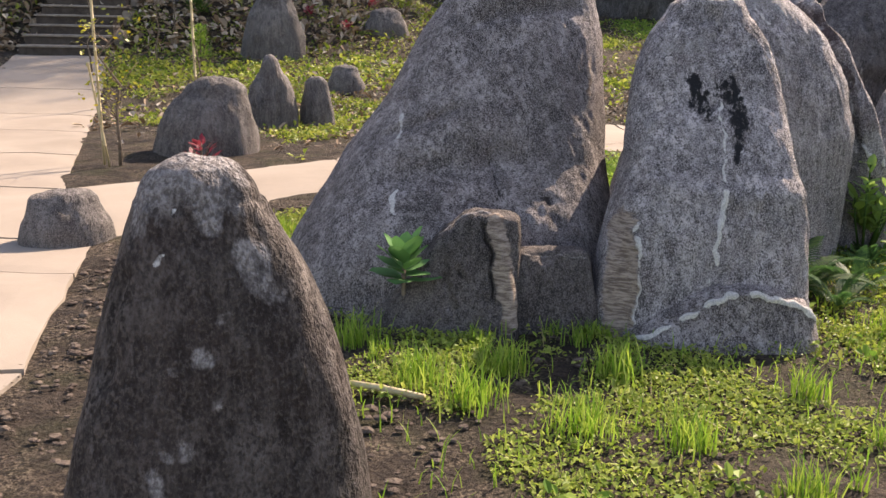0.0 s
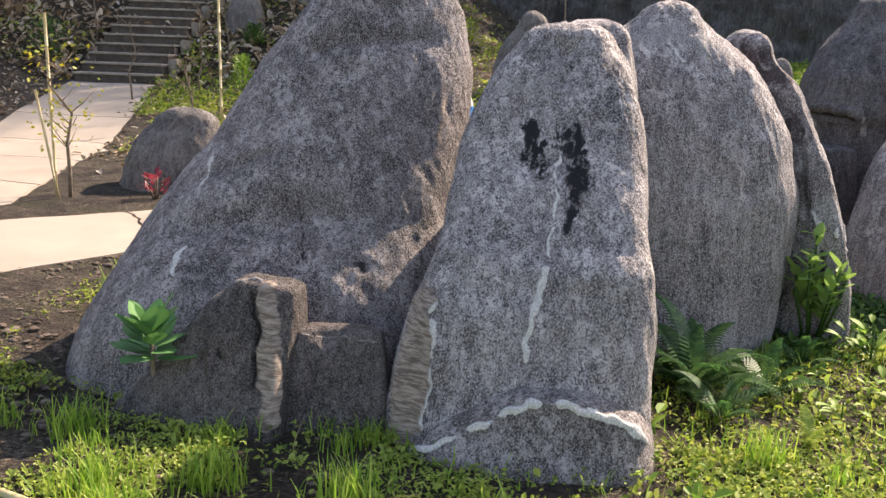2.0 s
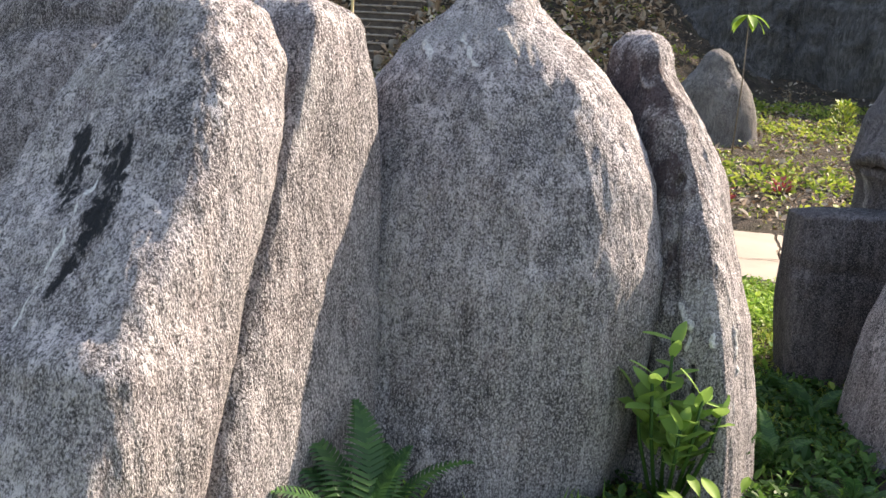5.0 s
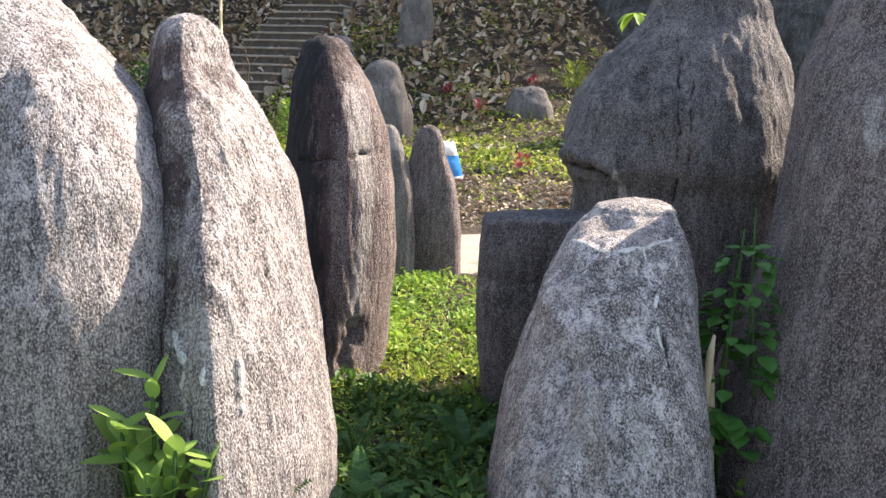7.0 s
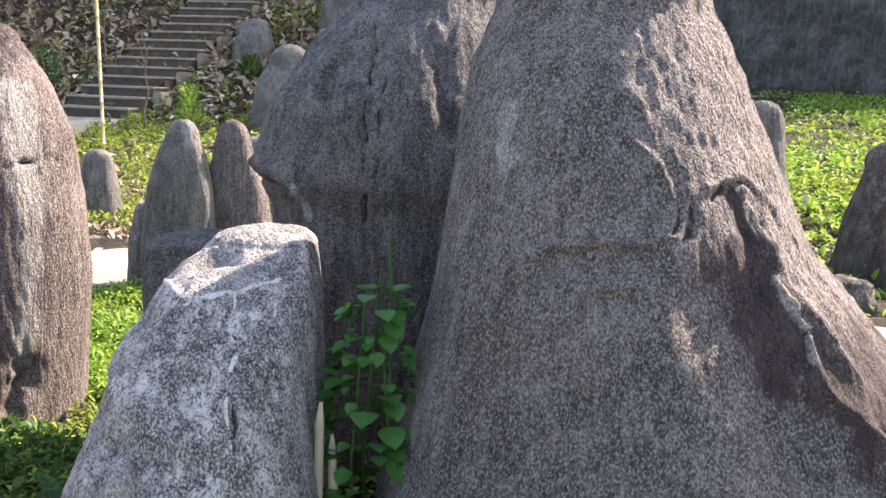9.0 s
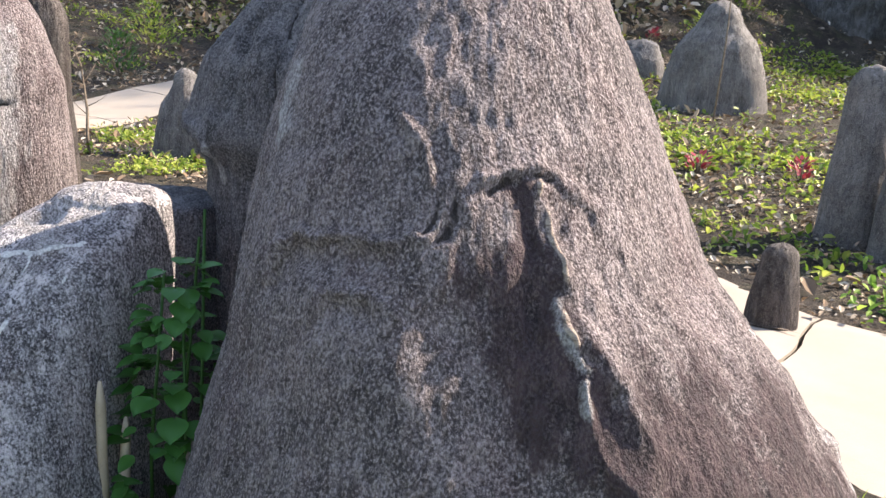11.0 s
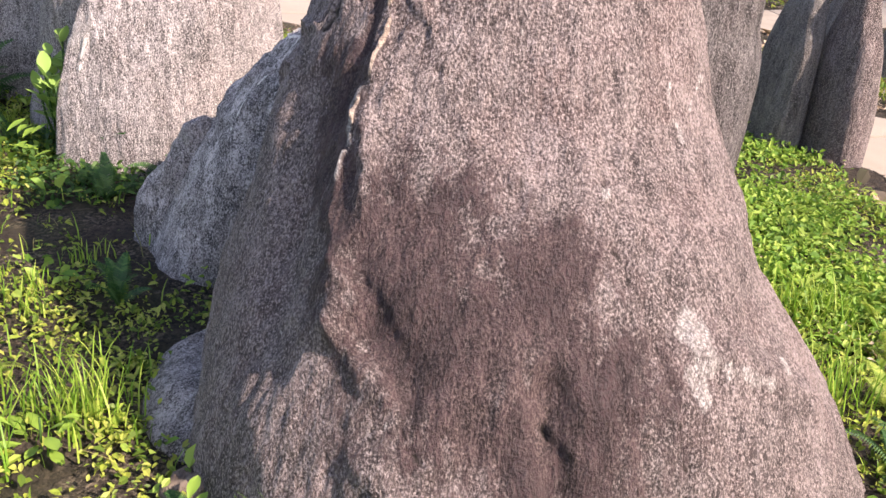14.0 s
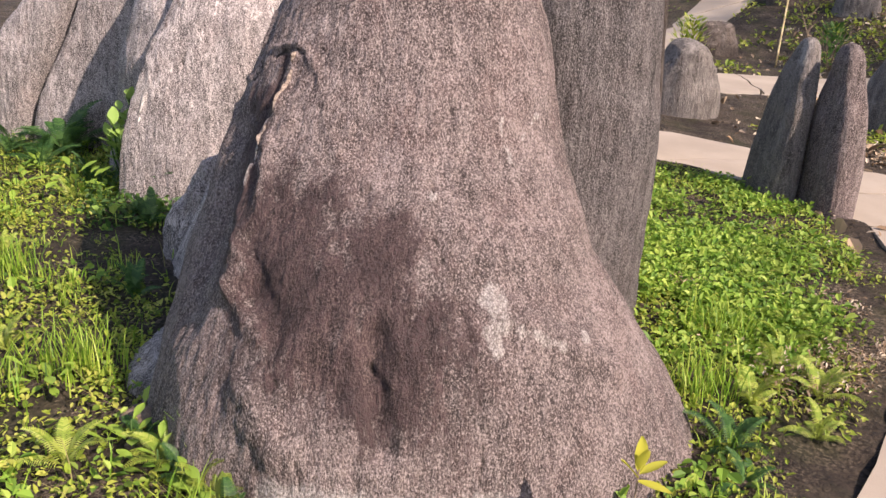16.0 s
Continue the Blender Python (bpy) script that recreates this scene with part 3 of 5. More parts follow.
standing_stone("standing_stone", "waisted grey granite stone with a black stain and a pale vein", (1.4, 4.6), -4,
    [(-.1, -.6, .42, -.6, -.07), (.25, -.58, .40, -.5, .01), (.49, -.53, .385, -.42, .1), (.62, -.49, .365, -.36, .15), (.75, -.45, .335, -.28, .21), (.9, -.44, .325, -.17, .27), (1.05, -.435, .31, -.06, .33), (1.21, -.41, .285, .02, .4), (1.40, -.33, .22, .12, .47), (1.5, -.25, .14, .19, .48)],
    1.585, BLUE, 4.4, 360, 230, 0.018, 4,
    marks=[("stain", .04, 0, [(1.255, 4.62, 1.15), (1.28, 4.56, 1.06), (1.32, 4.52, 1.0)]), ("stain", .045, 0, [(1.42, 4.6, 1.15), (1.46, 4.52, 1.03), (1.46, 4.46, .92)]), ("stain", .028, 0, [(1.455, 4.43, .87), (1.438, 4.38, .8)]), ("stain", .02, 0, [(1.33, 4.58, 1.1), (1.4, 4.55, 1.08)]),
           ("vein", .007, .005, [(1.384, 4.55, 1.06), (1.382, 4.46, .93), (1.379, 4.38, .8), (1.372, 4.31, .72)]), ("vein", .015, .014, [(1.36, 4.27, .66), (1.335, 4.21, .56), (1.32, 4.16, .45), (1.31, 4.12, .36)]), ("vein", .006, .004, [(1.31, 4.12, .34), (1.262, 4.1, .25)]),
           ("rust", .06, -.02, [(.87, 4.3, .5), (.88, 4.22, .38), (.88, 4.15, .24), (.86, 4.1, .08), (.86, 4.05, 0.)]), ("vein", .012, .022, [(.95, 4.24, .52), (.96, 4.16, .36), (.95, 4.1, .2), (.93, 4.05, .04)]),
           ("vein", .018, .02, [(.95, 4.02, .0), (1.04, 4.04, .1), (1.17, 4.08, .175), (1.3, 4.09, .235)]), ("groove", .06, .02, [(1.1, 4.4, .63), (1.4, 4.3, .62), (1.65, 4.35, .62)]),
           ("groove", .05, -.025, [(1.38, 4.78, 1.45), (1.4, 4.74, 1.36)]), ("crack", .01, -.015, [(1.4, 4.76, 1.4), (1.39, 4.72, 1.34)]), ("pale", .04, 0, [(1.15, 4.7, 1.3), (1.3, 4.68, 1.33)]), ("pale", .03, 0, [(1.02, 4.45, 1.0), (.98, 4.43, .85)])])
standing_stone("stone_slab", "narrow pale granite slab split from the stained stone", (1.53, 5.2), -4,
    [(-.1, -.5, .31, -.66, .22), (.3, -.48, .285, -.58, .24), (.8, -.42, .225, -.37, .27), (1.1, -.36, .195, -.25, .28), (1.35, -.26, .165, -.13, .26), (1.52, -.18, .12, -.06, .22)],
    1.61, BLUE, 9, 220, 130, 0.014, 5, marks=[("pale", .04, 0, [(1.7, 5.05, 1.45), (1.74, 5.0, 1.2)])], group="stone slabs", category="stone slab", dense=-45)
standing_stone("stone_flake", "curved granite flake with a pale broken rim at a stone's foot", (1.36, 4.1), -3,
    [(-.1, -.52, .44, -.26, .3), (.03, -.46, .44, -.2, .3), (.12, -.34, .42, -.15, .3), (.2, -.2, .37, -.12, .28), (.245, -.1, .27, -.1, .27)],
    .27, GREY, 3, 220, 100, 0.012, 6,
    marks=[("vein", .016, .02, [(.9, 4.0, .02), (.98, 3.97, .07), (1.05, 3.95, .12), (1.12, 3.95, .16), (1.2, 3.96, .2), (1.27, 3.97, .235), (1.34, 3.98, .265), (1.4, 3.98, .25), (1.55, 3.98, .25), (1.75, 4.02, .15)])], group="stone slabs", category="stone slab")
standing_stone("standing_stone", "tall rounded blue-grey granite stone with pale streaks on top", (2.05, 6.0), 12,
    [(-.1, -1.04, .42, -.72, .5), (.15, -1.0, .48, -.66, .5), (.48, -.92, .52, -.6, .46), (.78, -.83, .53, -.56, .4), (1.1, -.72, .455, -.47, .35), (1.36, -.62, .315, -.36, .3), (1.53, -.5, .13, -.25, .25), (1.65, -.33, -.02, -.15, .15)],
    1.74, BLUE, 2.5, 300, 190, 0.02, 7,
    marks=[("vein", .012, .01, [(1.74, 5.7, 1.52), (1.79, 5.65, 1.44)]), ("vein", .012, .01, [(1.87, 5.72, 1.55), (1.94, 5.66, 1.43)]), ("vein", .01, .008, [(2.0, 5.74, 1.55), (2.06, 5.72, 1.48)]), ("vein", .01, .008, [(1.5, 5.72, 1.3), (1.53, 5.62, 1.2), (1.55, 5.58, 1.12)]),
           ("pale", .07, .0, [(1.6, 5.75, 1.45), (1.9, 5.75, 1.6), (2.1, 5.75, 1.52)]), ("groove", .05, -.015, [(2.3, 5.55, 1.05), (2.32, 5.52, .85)]), ("groove", .06, -.02, [(2.2, 5.6, 1.35), (2.3, 5.55, 1.15)]), ("pale", .03, 0, [(2.45, 5.6, .5), (2.46, 5.6, .45)]),
           ("groove", .05, -.012, [(1.8, 5.35, .5), (1.9, 5.35, .2)])])
standing_stone("stone_slab", "tall narrow granite slab with a sharp ridge beside succulents", (2.7, 6.4), 30,
    [(-.1, -.48, .17, -.7, .5), (.3, -.47, .15, -.66, .5), (.6, -.47, .11, -.58, .5), (.8, -.49, .07, -.5, .48), (1.1, -.5, .01, -.37, .45), (1.3, -.5, -.09, -.26, .4), (1.48, -.47, -.22, -.1, .3)],
    1.62, BLUE, 1.4, 320, 220, 0.018, 8,
    marks=[("groove", .018, -.025, [(2.6, 5.92, 1.12), (2.62, 5.9, .95), (2.64, 5.86, .75), (2.65, 5.84, .58)]), ("crack", .01, -.012, [(2.782, 6.118, .9), (2.8, 6.113, .84)]),
           ("vein", .014, .016, [(2.69, 5.84, .69), (2.72, 5.83, .66), (2.73, 5.82, .56)]), ("vein", .012, .014, [(2.78, 5.83, .67), (2.8, 5.83, .6)]), ("vein", .012, .014, [(2.856, 5.885, .63), (2.88, 5.89, .5)]), ("crack", .015, -.02, [(2.75, 5.82, .5), (2.77, 5.8, .3)]), ("pale", .07, 0, [(2.75, 5.9, .72), (2.8, 5.87, .62)]),
           # left-face patina is brown weathering plus the gap's shade, painted in
           ("patina", .14, 0, [(2.45, 5.98, .3), (2.45, 6.0, .8), (2.4, 6.06, 1.15), (2.33, 6.14, 1.37)]), ("patina", .1, 0, [(2.27, 6.16, 1.35), (2.27, 6.15, .3)]), ("pale", .012, .01, [(2.39, 6.14, 1.46), (2.5, 6.12, 1.38), (2.62, 6.11, 1.285), (2.69, 6.08, 1.14)]), ("groove", .07, -.02, [(2.62, 6.02, 1.22), (2.69, 5.95, 1.05)]), ("groove", .04, -.02, [(2.62, 5.95, .85), (2.66, 5.86, .72)])], group="stone slabs", category="stone slab", dense=-70)
standing_stone("standing_stone", "tall narrow stone, dark patina and painted shade on one side, pinkish on the other", (2.0, 7.8), 36,
    [(-.1, -.28, .28, -.36, .3), (.3, -.32, .32, -.36, .3), (.6, -.3, .345, -.34, .3), (.95, -.25, .33, -.32, .28), (1.22, -.22, .29, -.28, .26), (1.45, -.2, .19, -.21, .2), (1.58, -.16, .08, -.12, .12)],
    1.66, PINK, 1.5, 240, 170, 0.014, 9, marks=[("crack", .01, -.025, [(1.9, 7.45, 1.08), (2.15, 7.6, 1.08), (2.3, 7.8, 1.12)]),
    # left side: real patina, with stain laid over it as painted shade
    ("stain", .17, 0, [(1.78, 7.64, 1.62), (1.76, 7.62, 1.0)]), ("stain", .13, 0, [(1.93, 7.58, 1.62), (1.92, 7.57, 1.05)]), ("stain", .13, 0, [(1.9, 7.66, 1.52), (1.96, 7.58, 1.05), (1.99, 7.53, .66), (2.04, 7.49, .25)]), ("patina", .11, 0, [(1.92, 7.65, 1.55), (1.98, 7.57, 1.05), (2.01, 7.53, .66), (2.06, 7.49, .2)]), ("patina", .24, 0, [(1.76, 7.6, .9), (1.8, 7.58, .1)]), ("patina", .14, 0, [(1.93, 7.58, 1.6), (1.92, 7.57, .95), (1.9, 7.57, .7)]), ("pale", .08, 0, [(2.25, 7.68, 1.4), (2.3, 7.66, .9)]), ("pale", .05, 0, [(2.3, 7.65, .8), (2.28, 7.6, .3)]), ("patina", .09, 0, [(2.05, 7.57, 1.5), (2.05, 7.55, 1.15)]), ("groove", .05, -.05, [(2.3, 7.6, .25), (2.25, 7.55, .12)])], dense=-60)
standing_stone("standing_stone", "short blunt blue-grey stone with white veins and sunlight painted on its pale flat top", (3.65, 7.3), 20,
    [(-.1, -.54, .25, -.9, .15), (.1, -.51, .24, -.83, .15), (.35, -.475, .22, -.72, .16), (.57, -.41, .2, -.6, .16), (.75, -.35, .185, -.48, .15), (.86, -.29, .17, -.37, .14), (.93, -.24, .155, -.27, .13), (.985, -.17, .135, -.14, .12)],
    1.035, BLUE, 2.9, 310, 190, 0.016, 10,
    marks=[("vein", .006, .004, [(3.75, 7.0, .89), (3.78, 6.93, .81), (3.803, 6.889, .76), (3.85, 6.81, .64), (3.86, 6.78, .5)]), ("vein", .005, .004, [(3.85, 7.02, .88), (3.89, 6.95, .75), (3.9, 6.93, .66)]), ("vein", .006, .004, [(3.65, 6.93, .87), (3.586, 6.887, .83), (3.5, 6.87, .78), (3.451, 6.879, .739), (3.44, 6.8, .65), (3.43, 6.72, .5)]),
           # pale marks on the flat top also paint in the sun on it
           ("pale", .05, .0, [(3.5, 7.05, .92), (3.62, 7.06, .96), (3.74, 7.04, .93)]), ("pale", .06, 0, [(3.55, 7.25, 1.02), (3.7, 7.2, 1.0)]), ("groove", .03, -.028, [(3.57, 7.06, .95), (3.6, 7.08, .97)]), ("groove", .02, -.02, [(3.62, 7.11, .98), (3.65, 7.1, .97)]),
           ("vein", .008, .01, [(3.462, 7.043, .9), (3.55, 6.98, .88), (3.648, 6.931, .868), (3.743, 7.0, .896), (3.815, 7.091, .92)]), ("groove", .03, -.012, [(3.5, 6.93, .8), (3.65, 6.87, .8), (3.75, 6.93, .83)]),
           ("crack", .008, -.018, [(3.858, 6.846, .67), (3.88, 6.76, .54)]), ("groove", .04, .016, [(3.89, 6.83, .66), (3.91, 6.76, .52)]), ("groove", .05, .02, [(3.4, 6.9, .72), (3.55, 6.75, .65), (3.7, 6.72, .6), (3.8, 6.73, .57)]),
           ("pale", .025, -.006, [(3.83, 6.66, .45), (3.84, 6.62, .3)]), ("groove", .04, -.03, [(3.6, 6.68, .52), (3.58, 6.6, .3)])])
standing_stone("stone_lump", "rough pale broken lump at the foot of the blunt stone", (3.7, 6.5), 20,
    [(-.1, -.24, .13, -.12, .2), (.18, -.2, .11, -.1, .22), (.3, -.13, .1, -.06, .24), (.38, -.06, .09, -.02, .26), (.48, -.02, .05, .04, .28)], .54, BLUE, 2.2, 150, 110, 0.045, 11, marks=[("pale", .05, .01, [(3.72, 6.5, .5), (3.68, 6.45, .38), (3.62, 6.42, .25)])], group="stone slabs", category="stone slab")
standing_stone("stone_slab", "low square grey granite slab behind the blunt stone", (3.25, 7.8), 20,
    [(-.1, -.34, .22, -.2, .2), (.45, -.4, .2, -.18, .2), (.75, -.41, .18, -.15, .18), (.86, -.4, .16, -.13, .17)], .895, SLATE, 5, 120, 80, 0.014, 12, marks=[("groove", .03, -.02, [(2.9, 7.55, .6), (3.3, 7.6, .58)])], group="stone slabs", category="stone slab")
standing_stone("standing_stone", "huge granite stone with a flared foot and a broken pale scar", (4.75, 7.6), 12,
    [(-.1, -.86, 1.04, -.8, 1.24), (.1, -.82, 1.01, -.76, 1.14), (.25, -.79, .97, -.73, 1.05), (.38, -.77, .93, -.7, .955), (.51, -.73, .88, -.67, .86), (.63, -.70, .80, -.63, .77), (.78, -.66, .69, -.58, .73), (.9, -.64, .575, -.55, .68),
     (1.02, -.63, .46, -.51, .65), (1.2, -.62, .37, -.44, .62), (1.38, -.60, .29, -.36, .58), (1.55, -.57, .21, -.27, .52), (1.7, -.5, .12, -.17, .45)],
    1.93, PINK, 2.15, 520, 280, 0.018, 13, foot=2.5, dense=-40,
    marks=[("crack", .009, -.014, [(4.95, 7.27, 1.225), (4.971, 7.313, 1.25), (5.0, 7.353, 1.256), (5.02, 7.38, 1.245)]), ("groove", .012, .012, [(4.94, 7.26, 1.25), (4.97, 7.31, 1.275), (5.02, 7.37, 1.272), (5.07, 7.43, 1.21)]),
           ("rust", .006, .014, [(5.013, 7.352, 1.238), (5.041, 7.338, 1.168), (5.07, 7.326, 1.1), (5.1, 7.308, 1.033), (5.15, 7.29, .96)]), ("patina", .02, -.012, [(4.98, 7.32, 1.22), (5.01, 7.3, 1.13), (5.05, 7.28, 1.03), (5.1, 7.26, .95)]), ("groove", .022, -.012, [(5.05, 7.36, 1.2), (5.09, 7.345, 1.1), (5.13, 7.33, 1.0)]),
           ("pale", .012, .01, [(5.09, 7.3, 1.02), (5.13, 7.29, .96), (5.17, 7.28, .93)]), ("pale", .012, .016, [(5.182, 7.264, .912), (5.187, 7.243, .883), (5.231, 7.246, .825)]), ("groove", .014, .011, [(5.231, 7.246, .825), (5.278, 7.249, .76), (5.328, 7.265, .707), (5.375, 7.3, .66)]), ("groove", .03, -.015, [(5.22, 7.3, .85), (5.3, 7.31, .74), (5.38, 7.35, .65)]),
           ("crack", .005, -.006, [(5.077, 7.454, 1.19), (5.139, 7.493, 1.1), (5.196, 7.534, 1.02), (5.251, 7.572, .96), (5.297, 7.676, .905), (5.344, 7.785, .856), (5.371, 7.863, .814)]), ("groove", .012, .008, [(5.09, 7.44, 1.2), (5.15, 7.48, 1.11), (5.26, 7.56, .97), (5.31, 7.67, .92), (5.36, 7.78, .87)]),
           ("crack", .007, -.01, [(5.371, 7.863, .814), (5.436, 7.933, .711), (5.478, 8.002, .615), (5.551, 8.044, .5), (5.591, 8.067, .38), (5.624, 8.094, .24), (5.65, 8.1, .1)]),
           ("crack", .01, -.02, [(5.268, 7.85, .915), (5.272, 7.856, .91)]), ("pale", .014, .012, [(5.29, 7.845, .9), (5.295, 7.87, .898)]), ("pale", .009, .006, [(5.024, 8.032, 1.11), (5.057, 8.051, 1.03), (5.09, 8.07, .97)]), ("pale", .006, .004, [(4.917, 8.145, 1.1), (4.995, 8.112, 1.03)]),
           ("pale", .008, .006, [(4.842, 7.255, 1.347), (4.87, 7.25, 1.3), (4.887, 7.249, 1.27)]), ("pale", .03, .006, [(4.4, 7.25, 1.43), (4.41, 7.22, 1.35), (4.43, 7.2, 1.28)]),
           ("groove", .012, .014, [(4.515, 7.091, 1.0), (4.549, 7.113, 1.055), (4.6, 7.129, 1.094), (4.68, 7.14, 1.11), (4.777, 7.145, 1.117), (4.87, 7.2, 1.13)]), ("groove", .03, -.018, [(4.54, 7.08, 1.0), (4.6, 7.1, 1.06), (4.7, 7.12, 1.075), (4.8, 7.13, 1.08)]), ("groove", .01, .014, [(4.687, 7.049, .94), (4.676, 7.078, 1.0), (4.71, 7.094, 1.02), (4.793, 7.105, 1.014), (4.87, 7.13, .99)]), ("groove", .025, -.012, [(4.71, 7.06, .95), (4.73, 7.07, .99), (4.8, 7.09, .985)]),
           ("groove", .012, .012, [(4.75, 7.22, 1.36), (4.8, 7.21, 1.325), (4.833, 7.217, 1.29), (4.84, 7.2, 1.24)]), ("crack", .008, -.008, [(4.513, 6.987, .56), (4.53, 7.01, .656)]), ("crack", .012, -.015, [(4.9, 7.2, 1.2), (4.9, 7.18, 1.14)]), ("crack", .008, -.01, [(4.86, 7.19, 1.2), (4.86, 7.17, 1.15)]),
           ("pale", .035, .0, [(5.42, 8.07, .65), (5.46, 8.1, .59), (5.51, 8.09, .53)]), ("pale", .03, .008, [(5.43, 8.06, .63), (5.47, 8.08, .56)]), ("pale", .02, 0, [(5.46, 8.16, .56), (5.42, 8.28, .5)]), ("pale", .016, .006, [(5.31, 8.356, .52), (5.33, 8.37, .5)]), ("groove", .05, .025, [(5.44, 8.1, .6), (5.38, 8.3, .52), (5.3, 8.5, .42)]),
           ("groove", .11, -.045, [(5.05, 7.1, 1.0), (5.2, 7.06, .75), (5.34, 7.08, .5)]), ("groove", .05, .035, [(5.08, 7.33, 1.1), (5.2, 7.32, .94), (5.3, 7.3, .79), (5.42, 7.26, .6)]), ("groove", .025, .02, [(5.419, 7.257, .59), (5.496, 7.322, .53), (5.543, 7.406, .48)]), ("crack", .006, -.008, [(5.54, 7.4, .49), (5.6, 7.48, .387), (5.66, 7.55, .23), (5.69, 7.58, .1)]), ("groove", .05, -.03, [(5.47, 7.36, .6), (5.55, 7.45, .5)]), ("groove", .06, .03, [(5.6, 7.4, .33), (5.66, 7.5, .2)]),
           ("crack", .01, -.02, [(5.6, 7.75, .5), (5.625, 7.761, .43)]), ("groove", .05, -.04, [(5.59, 7.75, .53), (5.64, 7.78, .38), (5.68, 7.8, .25)]), ("groove", .1, -.03, [(5.5, 7.5, .58), (5.6, 7.6, .4)]),
           # patina left of the scar includes painted shade; pale foot band, painted sunlight
           ("patina", .17, 0, [(5.35, 7.45, .7), (5.45, 7.5, .55), (5.55, 7.78, .45)]), ("patina", .07, 0, [(5.02, 7.26, 1.05), (5.14, 7.25, .85), (5.3, 7.3, .75)]), ("patina", .08, 0, [(5.36, 7.72, .72), (5.42, 7.7, .62)]), ("pale", .05, 0, [(5.7, 7.5, .08), (5.75, 7.8, .07), (5.7, 8.2, .1)])])
standing_stone("stone_apron", "low flat granite foot beside the flared stone", (4.55, 6.75), 12,
    [(-.1, -.1, .7, -.14, .3), (.03, -.05, .66, -.1, .3), (.06, 0, .56, -.05, .3)], .11, GREY, 2.4, 70, 30, 0.015, 14, group="stone slabs", category="stone slab")
standing_stone("standing_stone", "massive dark grey granite stone with vertical grooves and a stepped break", (3.55, 8.3), 14,
    [(-.1, -.5, .6, -.5, .4), (.5, -.46, .6, -.5, .4), (.98, -.43, .58, -.46, .38), (1.05, -.44, .575, -.47, .37), (1.1, -.5, .57, -.52, .36), (1.38, -.45, .55, -.46, .33), (1.6, -.31, .52, -.34, .28), (1.8, -.14, .42, -.2, .2)],
    2.0, SLATE, 2.4, 270, 180, 0.022, 15,
    marks=[("crack", .008, -.02, [(3.611, 8.049, 1.7), (3.656, 7.941, 1.49), (3.69, 7.839, 1.23), (3.7, 7.8, .95)]), ("crack", .006, -.016, [(3.676, 8.0, 1.6), (3.737, 7.856, 1.28), (3.75, 7.8, 1.0)]), ("crack", .02, -.05, [(3.05, 8.0, 1.06), (3.22, 7.887, 1.1), (3.335, 7.813, 1.09), (3.4, 7.8, 1.05)]), ("groove", .02, .02, [(3.1, 7.95, 1.15), (3.22, 7.88, 1.16), (3.34, 7.81, 1.14), (3.44, 7.79, 1.1)]),
           ("pale", .03, .01, [(3.1, 7.98, 1.0), (3.12, 7.95, .85)]), ("pale", .02, .008, [(3.45, 7.78, 1.1), (3.46, 7.77, .98)]), ("groove", .03, -.025, [(3.9, 8.0, 1.6), (3.95, 7.95, 1.3)]), ("groove", .025, -.02, [(3.5, 7.95, 1.5), (3.52, 7.82, 1.25)])])
standing_stone("standing_stone", "dark brown weathered pointed stone with pale droppings", (-.22, 1.2), 16,
    [(-.1, -.275, .285, -.17, .16), (.4, -.255, .25, -.15, .14), (.7, -.215, .215, -.13, .13), (.84, -.19, .195, -.115, .115), (.96, -.162, .165, -.1, .1), (1.06, -.135, .135, -.085, .085), (1.135, -.112, .1, -.065, .065), (1.185, -.085, .06, -.045, .045)],
    1.238, DARK, 2.7, 180, 160, 0.012, 16,
    marks=[("pale", .05, 0, [(-.286, 1.17, 1.22), (-.215, 1.17, 1.235)]), ("vein", .004, .002, [(-.264, 1.14, 1.185), (-.263, 1.135, 1.162)]), ("vein", .0065, .003, [(-.262, 1.13, 1.145), (-.262, 1.128, 1.135)]), ("vein", .005, .001, [(-.232, 1.13, 1.128), (-.233, 1.13, 1.122)]),
           ("vein", .004, .001, [(-.244, 1.143, 1.185), (-.244, 1.143, 1.176)]), ("pale", .014, 0, [(-.16, 1.157, 1.13), (-.14, 1.15, 1.08)]), ("crack", .004, -.008, [(-.215, 1.096, .905), (-.183, 1.107, .904), (-.149, 1.114, .894)]), ("groove", .02, -.012, [(-.316, 1.138, 1.103), (-.342, 1.121, .989)]), ("pale", .012, 0, [(-.27, 1.09, .86), (-.25, 1.09, .8)]),
           ("pale", .009, .001, [(-0.21, 1.15, 1.174), (-0.204, 1.15, 1.168)]), ("pale", .009, .001, [(-0.212, 1.114, 1.014), (-0.206, 1.114, 1.008)]), ("pale", .009, .001, [(-0.283, 1.09, 0.927), (-0.277, 1.09, 0.921)]), ("pale", .009, .001, [(-0.235, 1.091, 0.911), (-0.229, 1.091, 0.905)]), ("pale", .009, .001, [(-0.245, 1.104, 0.998), (-0.239, 1.104, 0.992)]), ("pale", .009, .001, [(-0.177, 1.132, 1.049), (-0.171, 1.132, 1.043)]), ("pale", .009, .001, [(-0.196, 1.111, 0.959), (-0.190, 1.111, 0.953)]), ("pale", .009, .001, [(-0.255, 1.086, 0.894), (-0.249, 1.086, 0.888)])])

